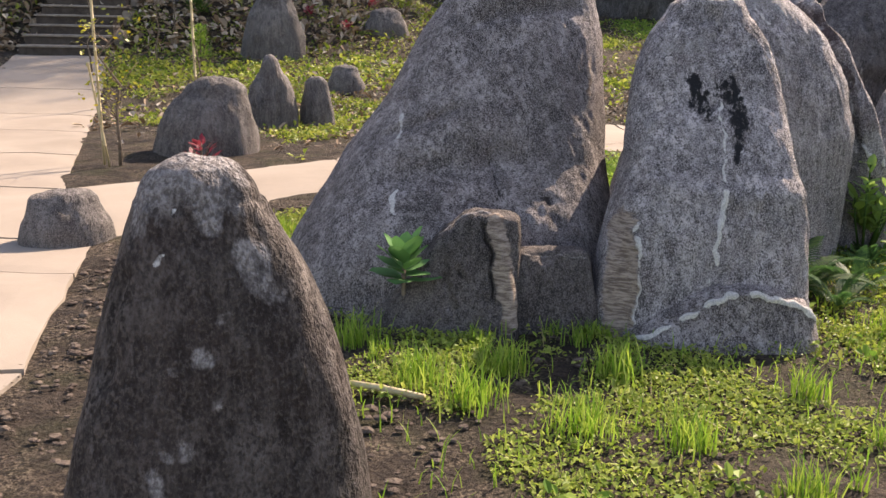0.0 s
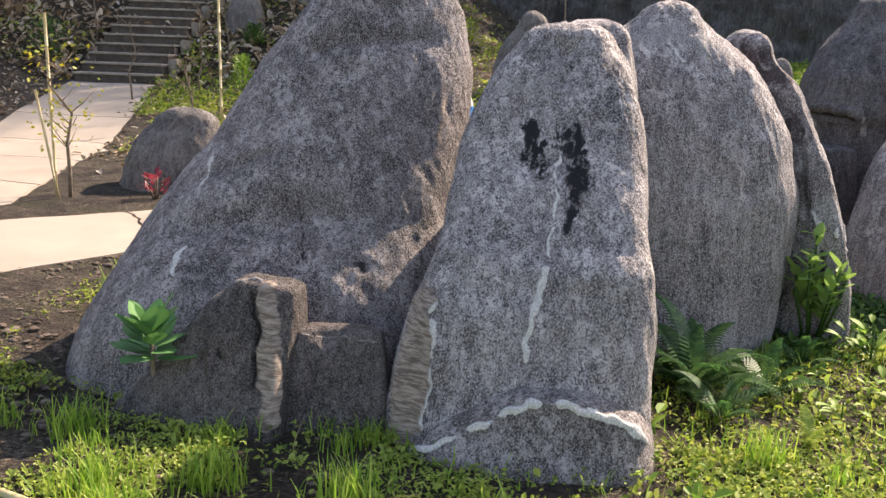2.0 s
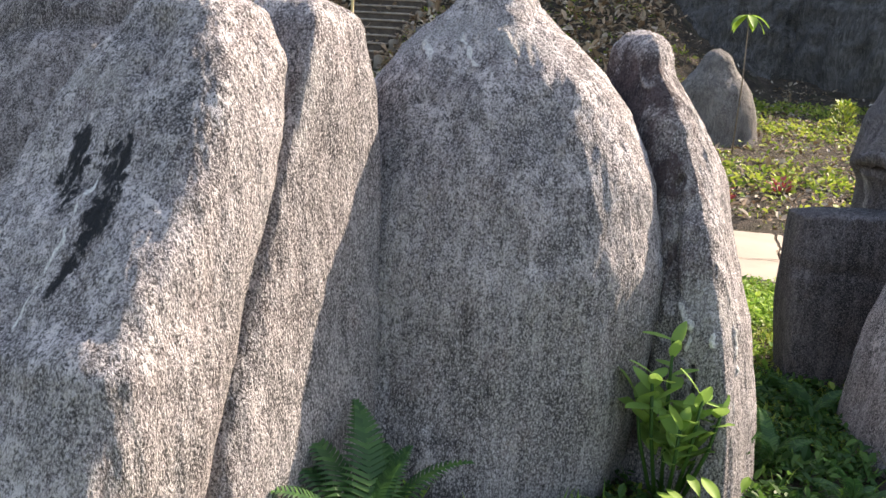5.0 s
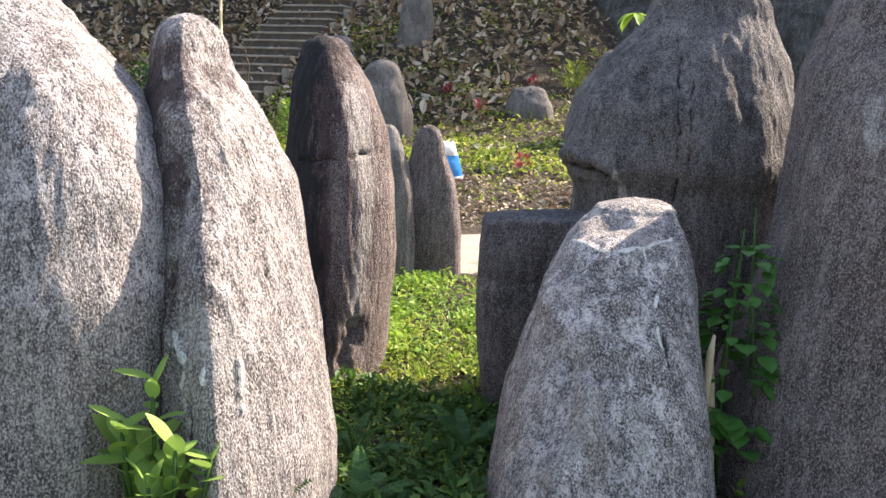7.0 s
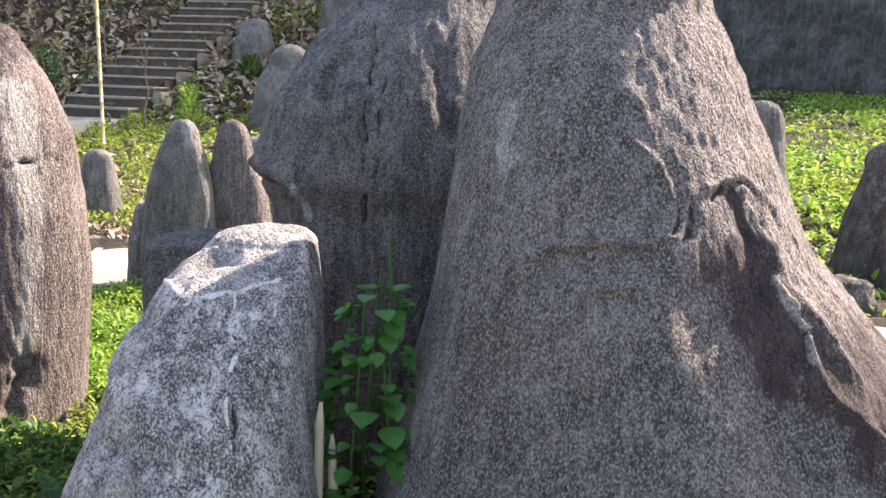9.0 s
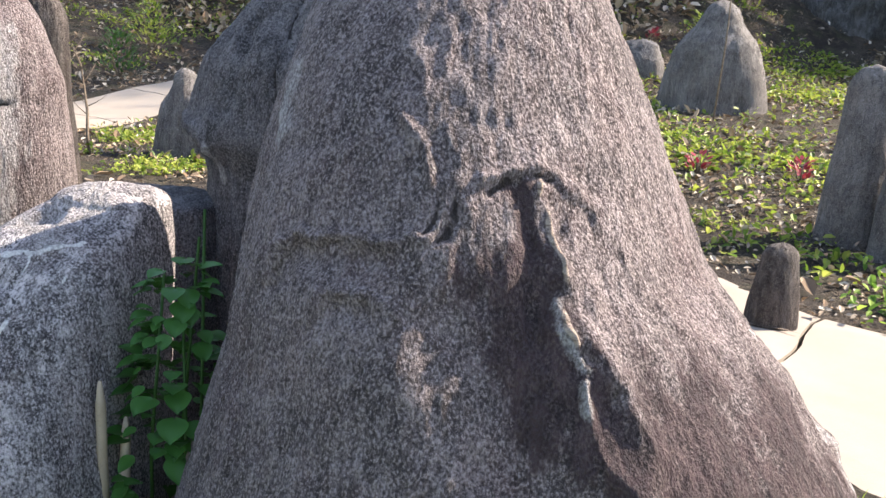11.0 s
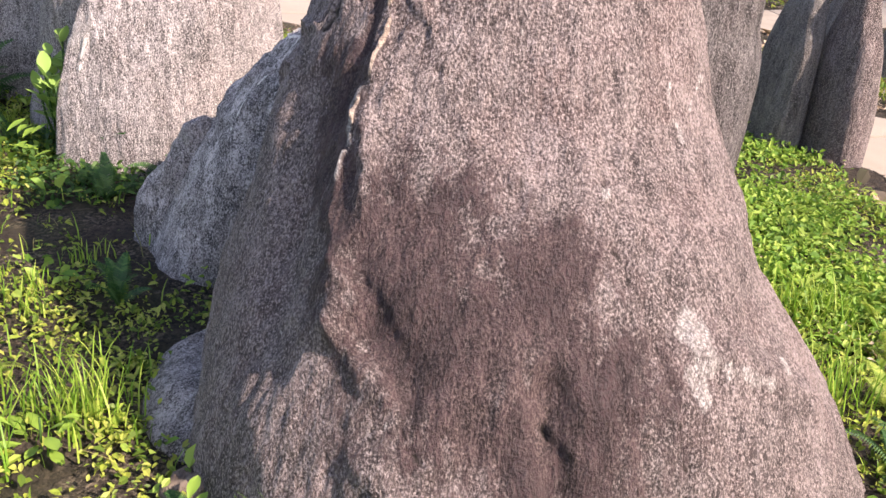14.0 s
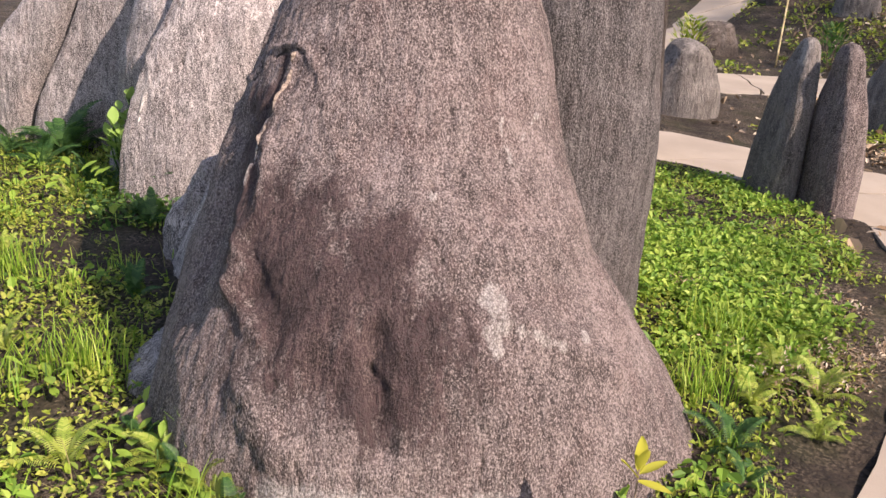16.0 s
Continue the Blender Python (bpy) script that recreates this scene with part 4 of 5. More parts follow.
# ---- pair of split slabs by the path ----
standing_stone("split_stone", "upright grey split stone half with a pale edge", (1.16, 9.95), 14,
    [(-.1, -.27, .26, -.13, .13), (.35, -.26, .25, -.1, .14), (.7, -.23, .22, -.05, .15), (.95, -.17, .15, .0, .17), (1.08, -.1, .09, .05, .17)], 1.17, FAR, 2.8, 120, 90, 0.012, 17,
    marks=[("pale", .05, 0, [(1.2, 9.98, 1.14), (1.25, 9.95, 1.05)]), ("groove", .02, -.01, [(1.3, 9.85, .8), (1.3, 9.82, .4)])], group="split pair", dense=-45)
standing_stone("split_stone", "upright brownish split stone half with flat inner face", (1.4, 10.3), 14,
    [(-.1, -.28, .27, -.16, .13), (.35, -.27, .26, -.16, .13), (.75, -.22, .2, -.14, .1), (1.0, -.14, .1, -.12, .05)], 1.18, PINK, 3.2, 110, 80, 0.012, 18, group="split pair", dense=-45)
standing_stone("split_stone", "small upright grey stone behind the split pair", (.86, 9.98), 50,
    [(-.1, -.14, .14, -.12, .12), (.35, -.13, .12, -.11, .11), (.5, -.08, .07, -.07, .07)], .6, GREY, 2.6, 48, 40, 0.012, 19, group="split pair")

# ---- lesser stones ----
def cone_stone(label, at, w, h, seed, material=FAR, yaw=10, lean=0.0, flat=0.0, depth=0.8):
    a, b = w / 2, w / 2 * depth
    rows = [(-.1, -a * 1.05, a * 1.05, -b, b), (h * .3, -a * .97 + lean * .3, a * .95 + lean * .3, -b * .95, b * .95), (h * .6, -a * .78 + lean * .6, a * .76 + lean * .6, -b * .78, b * .78), (h * .82, -a * (.5 + flat) + lean, a * (.48 + flat) + lean, -b * .5, b * .5)]
    return standing_stone("boulder", label, at, yaw, rows, h, material, 2.3, 56, 44, 0.022 * min(1.5, w / 0.6), seed, group="lesser stones", category="boulder")


cone_stone("small domed grey boulder on the concrete path", (-2.38, 5.72), .6, .33, 31, FAR, 24, 0, .2)
cone_stone("sloping grey boulder in the planted bed", (-2.58, 9.75), 1.08, .8, 32, FAR, 18, .16, .1)
cone_stone("pointed grey stone in the planted bed", (-2.3, 12.0), .68, .95, 33, FAR, 20, 0, -.15)
cone_stone("small rounded grey stone in the planted bed", (-1.76, 12.3), .46, .67, 34, FAR, 20, 0, .15)
cone_stone("low rounded boulder on the slope", (-1.7, 15.1), .65, .46, 35, FAR, 10, 0, .2)
cone_stone("tall split cone of granite on the slope", (-3.6, 18.8), 1.25, 1.4, 36, FAR, 25, .06)
cone_stone("upright weathered grey stone with a notch", (4.66, 13.6), .62, 1.36, 37, FAR, 8, 0, .18)
cone_stone("upright grey stone behind the notched one", (4.12, 13.85), .55, 1.45, 38, FAR, 8, 0, .18)
cone_stone("dark upright stone with pale lichen spots", (5.75, 13.05), .85, 1.16, 39, DARK, 0, 0, .18)
cone_stone("small dark block of stone by the path", (5.44, 11.85), .42, .24, 40, DARK, 0, 0, .3)
cone_stone("blunt dark grey cone of granite on the green slope", (.55, 19.6), 1.6, 1.6, 41, FAR, 10, 0, -.16)
cone_stone("tall narrow grey stone high on the bank", (-4.9, 22.95), .85, 1.5, 42, FAR, 15, 0, -.1)
cone_stone("low dark boulder on the slope", (-1.5, 21.1), .95, .5, 43, FAR, 15, 0, .2)
cone_stone("dark domed boulder far across the beds", (-9.4, 11.4), .85, .6, 44, DARK, 80, 0, .2)
cone_stone("small dark boulder far across the beds", (-13.0, 13.4), .7, .6, 45, DARK, 80, 0, .2)
cone_stone("pair-like upright stone far across the beds", (-12.0, 14.6), .9, .75, 46, FAR, 75, 0, .2)
cone_stone("grey boulder beside the steps", (-6.1, 21.5), .9, .8, 47, FAR, 20, 0, .2)


cone_stone("tall dark weathered stone with a pale top", (0.16, 9.0), .5, 1.62, 48, DARK, 40, 0, .2)
cone_stone("small dark upright stone beside the path", (4.4, 11.1), .3, .5, 49, DARK, 40, 0, .2)


# ---- outcrop behind the slope, tree shade painted into its dark rock ----
def make_outcrop(label, at, yaw, wide, deep, high, seed):
    a, b = wide / 2, deep / 2
    rows = [(-.6, -a, a, -b, b), (high * .4, -a * .98, a * .97, -b * .9, b), (high * .7, -a * .93, a * .9, -b * .72, b), (high * .88, -a * .8, a * .74, -b * .5, b * .8)]
    return standing_stone("outcrop", label, at, yaw, rows, high, OUTCROP_SHADED, 2.6, 160, 90, 0.2, seed, group="outcrops", category="rock outcrop", base=0.7)


make_outcrop("huge weathered rock outcrop with pale streaks, blackened by painted tree shade", (6.5, 30.4), -4, 12, 6.5, 6.4, 51)
make_outcrop("dark rounded rock outcrop beside the larger one", (-1.2, 30.6), 5, 5.5, 5, 5.2, 52)
make_outcrop("rock outcrop running on past the slope, blackened by painted tree shade", (17.0, 27.6), -20, 13, 7, 6.5, 53)


# ---- plants ----
def rock_mask(x, y, grow=0.0):
    """True where a point lies inside a stone's footprint."""
    out = np.zeros(len(x), bool)
    for ring in ROCKS:
        c = ring.mean(0)
        rr = np.linalg.norm(ring - c, axis=1)
        near = np.hypot(x - c[0], y - c[1]) < rr.max() + grow
        if not near.any():
            continue
        a = np.arctan2(ring[:, 1] - c[1], ring[:, 0] - c[0])
        o = np.argsort(a)
        lim = np.interp(np.arctan2(y[near] - c[1], x[near] - c[0]), a[o], rr[o], period=2 * math.pi)
        out[np.where(near)[0][np.hypot(x[near] - c[0], y[near] - c[1]) < lim + grow]] = True
    return out


def scatter(n, x0, x1, y0, y1, keep=None, edge=0.1, grow=0.0):
    """Random places on open ground; keep(x, y) gives the chance to stay."""
    x, y = rng.uniform(x0, x1, n), rng.uniform(y0, y1, n)
    ok = (on_path(x, y, 0.02, edge) < 0.5) & ~rock_mask(x, y, grow)
    if keep is not None:
        ok &= rng.random(n) < keep(x, y)
    return x[ok], y[ok]


def patchy(x, y, scale, lo, hi, off=0.0):
    p = np.stack([x * scale + off, y * scale, np.full(len(x), off)], -1)
    return smoothstep(lo, hi, fbm(p, 3))


def leaf_cloud(name, x, y, z, per, size, spread, rise, material, label, category, slim=0.55, flat=0.6):
    """Many small folded leaves, several round each place, as one object."""
    n = len(x) * per
    if n == 0:
        return None
    cx, cy, cz = np.repeat(x, per), np.repeat(y, per), np.repeat(z, per)
    a, rad = rng.uniform(0, 2 * math.pi, n), spread * np.sqrt(rng.random(n))
    px, py = cx + rad * np.cos(a), cy + rad * np.sin(a)
    pz = cz + rise * rng.random(n) * (1.15 - rad / (spread + 1e-9) * 0.6) + 0.004
    ln = size * rng.uniform(0.35, 1.0, n) * np.repeat(rng.uniform(0.7, 1.5, len(x)), per)
    yaw = a + rng.normal(0, 0.8, n)
    tilt = rng.normal(0.15, flat, n)
    d = np.stack([np.cos(yaw) * np.cos(tilt), np.sin(yaw) * np.cos(tilt), np.sin(tilt)], -1)
    s = np.stack([-np.sin(yaw), np.cos(yaw), rng.normal(0, 0.35, n)], -1)
    up = np.cross(d, s)
    c = np.stack([px, py, pz], -1)
    w = (ln * slim / 2)[:, None]
    l = ln[:, None]
    v = np.stack([c, c + d * l * 0.3 + s * w * 0.85 + up * l * 0.09, c + d * l * 0.68 + s * w * 0.9 + up * l * 0.06, c + d * l - up * l * 0.12,
                  c + d * l * 0.68 - s * w * 0.9 + up * l * 0.06, c + d * l * 0.3 - s * w * 0.85 + up * l * 0.09], 1).reshape(-1, 3)
    i = np.arange(n)[:, None] * 6
    faces = np.concatenate([i + f for f in ([0, 1, 2], [0, 2, 3], [0, 3, 4], [0, 4, 5])], 1).reshape(-1, 3)
    return tagged(mesh_object(name, v, faces, material, smooth=False), label, category, kind="stuff")


def grass_blades(name, x, y, z, high, bend, wide, material, label):
    """Single curved blades, three joints each, as one object."""
    n = len(x)
    a = rng.uniform(0, 2 * math.pi, n)
    h = high * rng.uniform(0.45, 1.25, n)
    b = bend * rng.uniform(0.2, 1.4, n) * h
    dx, dy = np.cos(a), np.sin(a)
    sx, sy = -dy * wide / 2, dx * wide / 2
    rows = []
    for t, w in ((0, 1.0), (0.4, 0.9), (0.75, 0.6)):
        ox, oy, oz = x + dx * b * t * t, y + dy * b * t * t, z + h * t * (1 - 0.25 * t * bend)
        rows += [np.stack([ox - sx * w, oy - sy * w, oz], -1), np.stack([ox + sx * w, oy + sy * w, oz], -1)]
    rows.append(np.stack([x + dx * b, y + dy * b, z + h * (1 - 0.25 * bend)], -1))
    v = np.stack(rows, 1).reshape(-1, 3)
    i = np.arange(n)[:, None] * 7
    faces = np.concatenate([i + f for f in ([0, 1, 3], [0, 3, 2], [2, 3, 5], [2, 5, 4], [4, 5, 6])], 1).reshape(-1, 3)
    return tagged(mesh_object(name, v, faces, material, smooth=False), label, "grass", kind="stuff")


def gz(x, y):
    return ground_h(x, y) + 0.0


# low weeds round the stones: thick on the walker's side, thin by the dark soil strip
def weed_chance(x, y):
    c = 0.06 + 0.94 * patchy(x, y, 1.3, -0.3, 0.12)
    c = np.maximum(c, 0.75 * smoothstep(4.2, 5.2, x))
    c = c * (0.12 + 0.88 * smoothstep(0.6, 1.9, x - 0.15 * (y - 3)))
    c = np.where((y > 7.8) & (x < 4.6), 0.15 + 0.85 * patchy(x, y, 1.2, -0.3, 0.2), c)
    c = np.maximum(c, 0.85 * ((x > 1.9) & (x < 4.0) & (y > 3.9) & (y < 5.4)))
    c = c * (0.3 + 0.7 * smoothstep(-1.4, -0.2, y - x))
    return np.clip(c * (1 - on_path(x, y, 0.05, 0.15) * 0.92), 0, 1)


wx, wy = scatter(34000, -0.6, 9.0, 0.4, 10.2, weed_chance, 0.06)
leaf_cloud("weed_cover", wx, wy, gz(wx, wy), 8, 0.03, 0.055, 0.06, WEED, "low light-green weeds covering the soil", "weeds")
wx, wy = scatter(7000, 0.4, 8.0, 1.5, 10.0, lambda x, y: weed_chance(x, y) * patchy(x, y, 1.7, 0.0, 0.35, 21), 0.1)
leaf_cloud("broad_weeds", wx, wy, gz(wx, wy), 7, 0.055, 0.06, 0.1, BRIGHT, "broader bright green weed leaves among the low weeds", "weeds", 0.62)
# taller bright growth between the stones and the path
wx, wy = scatter(7000, 0.6, 4.4, 8.0, 10.5, lambda x, y: 0.12 + 0.88 * patchy(x, y, 1.5, -0.15, 0.3, 4), 0.3)
leaf_cloud("bright_growth", wx, wy, gz(wx, wy), 8, 0.045, 0.07, 0.1, BRIGHT, "knee-low bright green herbs behind the stones", "weeds")
# leaves at the stones' feet, the shade there put into their dark colour
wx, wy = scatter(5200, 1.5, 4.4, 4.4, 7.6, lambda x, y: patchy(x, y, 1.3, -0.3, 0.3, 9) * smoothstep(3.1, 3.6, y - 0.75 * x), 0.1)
leaf_cloud("shade_growth", wx, wy, gz(wx, wy), 7, 0.05, 0.06, 0.09, WEEDDARK, "green herbs at the stones' feet, darkened by painted shade", "weeds")
# dry reddish stems by the path edge
wx, wy = scatter(2600, 3.4, 6.0, 8.9, 9.9, lambda x, y: patchy(x, y, 1.6, -0.1, 0.4, 2), 0.05)
leaf_cloud("russet_growth", wx, wy, gz(wx, wy), 7, 0.03, 0.05, 0.1, LITTER, "russet dry undergrowth near the path edge", "weeds", 0.3)
# moss and yellowing low growth on the front bed
wx, wy = scatter(15000, -1.0, 3.4, 1.0, 4.3, lambda x, y: 0.9 * patchy(x, y, 1.9, -0.05, 0.25, 6), 0.2)
leaf_cloud("moss_growth", wx, wy, gz(wx, wy), 8, 0.026, 0.05, 0.035, FERNLIGHT, "yellow-green moss and seedlings on dark soil", "weeds")
wx, wy = scatter(3600, -1.6, -0.1, 4.3, 7.2, lambda x, y: patchy(x, y, 1.4, -0.1, 0.3, 1) * smoothstep(-1.5, -0.9, x), 0.3)
leaf_cloud("moss_growth", wx, wy, gz(wx, wy), 7, 0.03, 0.05, 0.05, WEED, "light-green tufts beside the path bend", "weeds")

# grass: loose blades and thick tufts
gx, gy = scatter(17000, -0.3, 8.2, 0.8, 9.6, lambda x, y: 0.15 + 0.5 * patchy(x, y, 1.1, -0.1, 0.4, 11), 0.15)
grass_blades("loose_grass", gx, gy, gz(gx, gy), 0.11, 0.6, 0.006, GRASS, "scattered bright green grass blades")
gx, gy = scatter(2500, -1.2, 8.2, 0.8, 9.6, lambda x, y: 0.3, 0.15)
grass_blades("dry_stalks", gx, gy, gz(gx, gy) + 0.01, 0.14, 1.3, 0.004, DRYGRASS, "dry bent grass stalks")


def tufts(name, spots, blades, radius, high, label):
    px = np.concatenate([x + rng.normal(0, radius * s, int(blades * s)) for x, y, s in spots])
    py = np.concatenate([y + rng.normal(0, radius * s, int(blades * s)) for x, y, s in spots])
    return grass_blades(name, px, py, gz(px, py), high, 0.45, 0.006, GRASS, label)


tufts("grass_tufts", [(-0.02, 3.5, 1), (0.17, 3.28, .9), (0.34, 3.62, .7), (0.78, 3.6, .8), (0.57, 3.05, 1), (0.92, 2.95, .7), (-.35, 3.9, .8), (-.7, 3.6, .7), (-.65, 3.25, .6), (1.5, 3.4, .6), (1.9, 3.0, .8), (1.2, 2.6, .6), (-1.1, 5.9, 1.0), (-.95, 5.5, .8), (2.2, 4.2, .7)],
      150, 0.07, 0.16, "thick bright green grass tufts in front of the stones")
tufts("grass_tufts", [(5.0, 6.55, 1.1), (5.3, 6.3, .8), (4.2, 5.8, .8), (3.4, 5.2, .8), (4.6, 8.9, 1), (4.0, 9.1, .9), (5.9, 7.3, .6), (5.55, 7.2, .3)], 150, 0.09, 0.2, "thick bright green grass tufts round the flared stone")


spots = [(x, y, s) for x, y, s in zip(*(list(q) for q in (*scatter(150, -1.0, 3.2, 1.6, 4.2, lambda x, y: patchy(x, y, 1.1, -0.4, 0.3, 30), 0.2), rng.uniform(0.25, 0.8, 150))))]
tufts("grass_tufts", spots, 70, 0.06, 0.085, "small scattered bright green grass tufts on dark soil")
spots = [(x, y, s) for x, y, s in zip(*(list(q) for q in (*scatter(160, 2.2, 7.5, 4.0, 9.0, lambda x, y: patchy(x, y, 0.9, -0.4, 0.3, 31), 0.2), rng.uniform(0.2, 0.7, 160))))]
tufts("grass_tufts", spots, 70, 0.08, 0.09, "small scattered bright green grass tufts among the weeds")


# ferns: one frond a part
def frond_mesh(name, length, wide, pairs, material):
    verts, faces = [], []

    def stem(t):
        return Vector((length * t * (1 - 0.18 * t), 0, length * (0.62 * t - 0.62 * t * t)))

    for k in range(pairs):
        t = 0.1 + 0.9 * k / pairs
        o = stem(t)
        ln = 0.9 * wide * math.sin(math.pi * min(1, 0.18 + t * 0.82)) * (1 - 0.35 * t) + 0.008
        for side in (-1, 1):
            d = Vector((0.45, side, -0.12)).normalized()
            w = length / pairs * 0.34
            tip = o + d * ln + Vector((0, 0, -0.15 * ln))
            i = len(verts)
            verts += [o - Vector((w, 0, 0)), o + Vector((w, 0, 0)), o + d * ln * 0.6 + Vector((w * 0.9, 0, 0.004)), tip, o + d * ln * 0.6 - Vector((w * 0.7, 0, -0.004))]
            faces += [(i, i + 1, i + 2, i + 4), (i + 4, i + 2, i + 3)]
    for k in range(8):
        a, b = stem(k / 8), stem((k + 1) / 8)
        i = len(verts)
        w = 0.004 * (1 - k / 9)
        verts += [a + Vector((0, w, 0)), a - Vector((0, w, 0)), b - Vector((0, w, 0)), b + Vector((0, w, 0)), a + Vector((0, 0, -w * 1.5)), b + Vector((0, 0, -w * 1.5))]
        faces += [(i, i + 1, i + 2, i + 3), (i + 1, i + 4, i + 5, i + 2), (i + 4, i, i + 3, i + 5)]
    me = bpy.data.meshes.new(name)
    me.from_pydata([tuple(v) for v in verts], [], faces)
    me.materials.append(material)
    return me


def fern(at, size, fronds, material, label, seed, lift=0.0):
    r = random.Random(seed)
    root = empty("fern", pose(at[0], at[1], float(ground_h(*at)) + lift), label, "fern", "ferns")
    me = frond_mesh("frond", size, size * 0.19, 24, material)
    for k in range(fronds):
        f = new("frond", me)
        f.parent = root
        s = r.uniform(0.65, 1.15)
        f.matrix_basis = pose(0, 0, 0, r.uniform(-12, 12), r.uniform(-62, -4), 360 * k / fronds + r.uniform(-20, 20)) @ Matrix.Diagonal((s, s, s, 1))
    return root


fern((2.02, 4.95), 0.5, 26, FERN, "large dark green fern between two standing stones", 1)
fern((2.1, 4.6), 0.3, 9, FERN, "dark green fern at a stone's foot", 2)
fern((2.35, 4.95), 0.35, 8, FERN, "green fern in front of the rounded stone", 3)
for k, (fx, fy, fs) in enumerate([(5.02, 8.95, .3), (4.65, 9.1, .28), (4.35, 9.25, .3), (4.05, 9.35, .26), (5.25, 8.95, .24), (4.5, 9.4, .25), (3.8, 9.45, .26), (5.75, 8.0, .22), (5.82, 8.3, .2), (5.62, 7.5, .2), (5.5, 8.8, .2), (4.85, 9.3, .22)]):
    fern((fx, fy), fs * .8, 8, FERNLIGHT if k % 4 else FERN, "small yellow-green fern beside the flared stone", 10 + k)
for k, (fx, fy, fs) in enumerate([(2.85, 6.0, .3), (3.0, 6.35, .28), (2.75, 6.75, .3), (3.1, 7.0, .3), (2.6, 5.4, .28), (4.3, 6.45, .22), (3.3, 6.1, .25)]):
    fern((fx, fy), fs, 8, FERN, "small green fern in the shade between stones", 40 + k)
for k, (fx, fy, fs) in enumerate([(2.4, 4.4, .2), (2.9, 4.8, .2), (3.4, 4.6, .22), (3.0, 5.5, .22), (3.9, 5.6, .2), (4.9, 6.2, .2), (5.6, 6.8, .2), (6.0, 7.5, .26), (6.2, 8.1, .3), (6.5, 7.7, .28), (6.3, 8.6, .26), (6.7, 8.3, .3), (6.1, 8.9, .24), (6.9, 7.4, .26), (5.95, 8.45, .22), (6.6, 9.0, .26)]):
    fern((fx, fy), fs, 7, FERNLIGHT, "small pale green fern in the open weeds", 60 + k)


for k in range(13):
    fx, fy = (5.42 + 0.06 * k, 6.98 + 0.07 * k) if k < 7 else (5.9 + 0.025 * math.sin(k * 2.1), 7.5 + 0.14 * (k - 7))
    fern((fx, fy), 0.15 + 0.03 * (k % 3), 7, FERNLIGHT if k % 3 else FERN, "small fern fringing the flared stone's foot", 90 + k)


def leaf_mesh(name, length, wide, material, cup=0.15, droop=0.25, blunt=0.5):
    """One broad leaf along +x with a raised rim and a drooping tip."""
    n = 7
    verts, faces = [], []
    for i in range(n + 1):
        t = i / n
        w = wide / 2 * math.sin(math.pi * min(1, t ** (0.6 + blunt))) ** 0.8 + 0.003
        z = length * (0.25 * t - droop * t * t * 1.4)
        for s in (-1, -0.5, 0, 0.5, 1):
            verts.append((length * t, s * w, z + cup * wide * s * s))
    for i in range(n):
        for k in range(4):
            a = i * 5 + k
            faces.append((a, a + 1, a + 6, a + 5))
    me = bpy.data.meshes.new(name)
    me.from_pydata(verts, [], faces)
    me.materials.append(material)
    me.polygons.foreach_set("use_smooth", [True] * len(me.polygons))
    return me


def rod(bm, pts, radii, sides=6):
    """A round stem through points."""
    rings = []
    for k, (p, r) in enumerate(zip(pts, radii)):
        p = Vector(p)
        d = (Vector(pts[min(k + 1, len(pts) - 1)]) - Vector(pts[max(k - 1, 0)])).normalized()
        a = d.orthogonal().normalized()
        b = d.cross(a)
        rings.append([bm.verts.new(p + (a * math.cos(t) + b * math.sin(t)) * r) for t in (2 * math.pi * i / sides for i in range(sides))])
    for lo, hi in zip(rings, rings[1:]):
        for i in range(sides):
            bm.faces.new((lo[i], lo[(i + 1) % sides], hi[(i + 1) % sides], hi[i]))
    for ring in (rings[0], rings[-1]):
        bm.faces.new(ring)
    bmesh.ops.recalc_face_normals(bm, faces=bm.faces)


def leafy(name, at, z, leaves, stems, label, category, group=""):
    """A plant of stems (points, radius) and leaves (mesh, place, yaw, tilt, scale), each its own part."""
    root = empty(name, pose(at[0], at[1], z), label, category, group)
    for pts, r, mat in stems:
        bm = bmesh.new()
        rod(bm, pts, [r * (1 - 0.5 * k / len(pts)) for k in range(len(pts))], 5)
        part("stem", bm, mat, root)
    for me, p, yaw, tilt, s in leaves:
        ob = new("leaf", me)
        ob.parent = root
        ob.matrix_basis = pose(*p, 0, -tilt, yaw) @ Matrix.Diagonal((s, s, s, 1))
    return root


# rosette on the broad stone's foot
r = random.Random(5)
big = leaf_mesh("leaf", 0.16, 0.105, ROSETTE, 0.05, 0.08, 0.4)
leafy("rosette_plant", (-0.13, 4.15), 0.21,
      [(big, (0.015 * math.cos(radians(137.5 * k)), 0.015 * math.sin(radians(137.5 * k)), 0.02 + 0.006 * k), 137.5 * k + r.uniform(-15, 15), -5 + 2.9 * k + r.uniform(-6, 6), r.uniform(0.75, 1.1)) for k in range(22)],
      [([(0, 0, -0.24), (0, 0.01, -0.1), (0, 0, 0.1)], 0.014, TWIG)], "green rosette plant with thick rounded leaves on a stone", "plant")

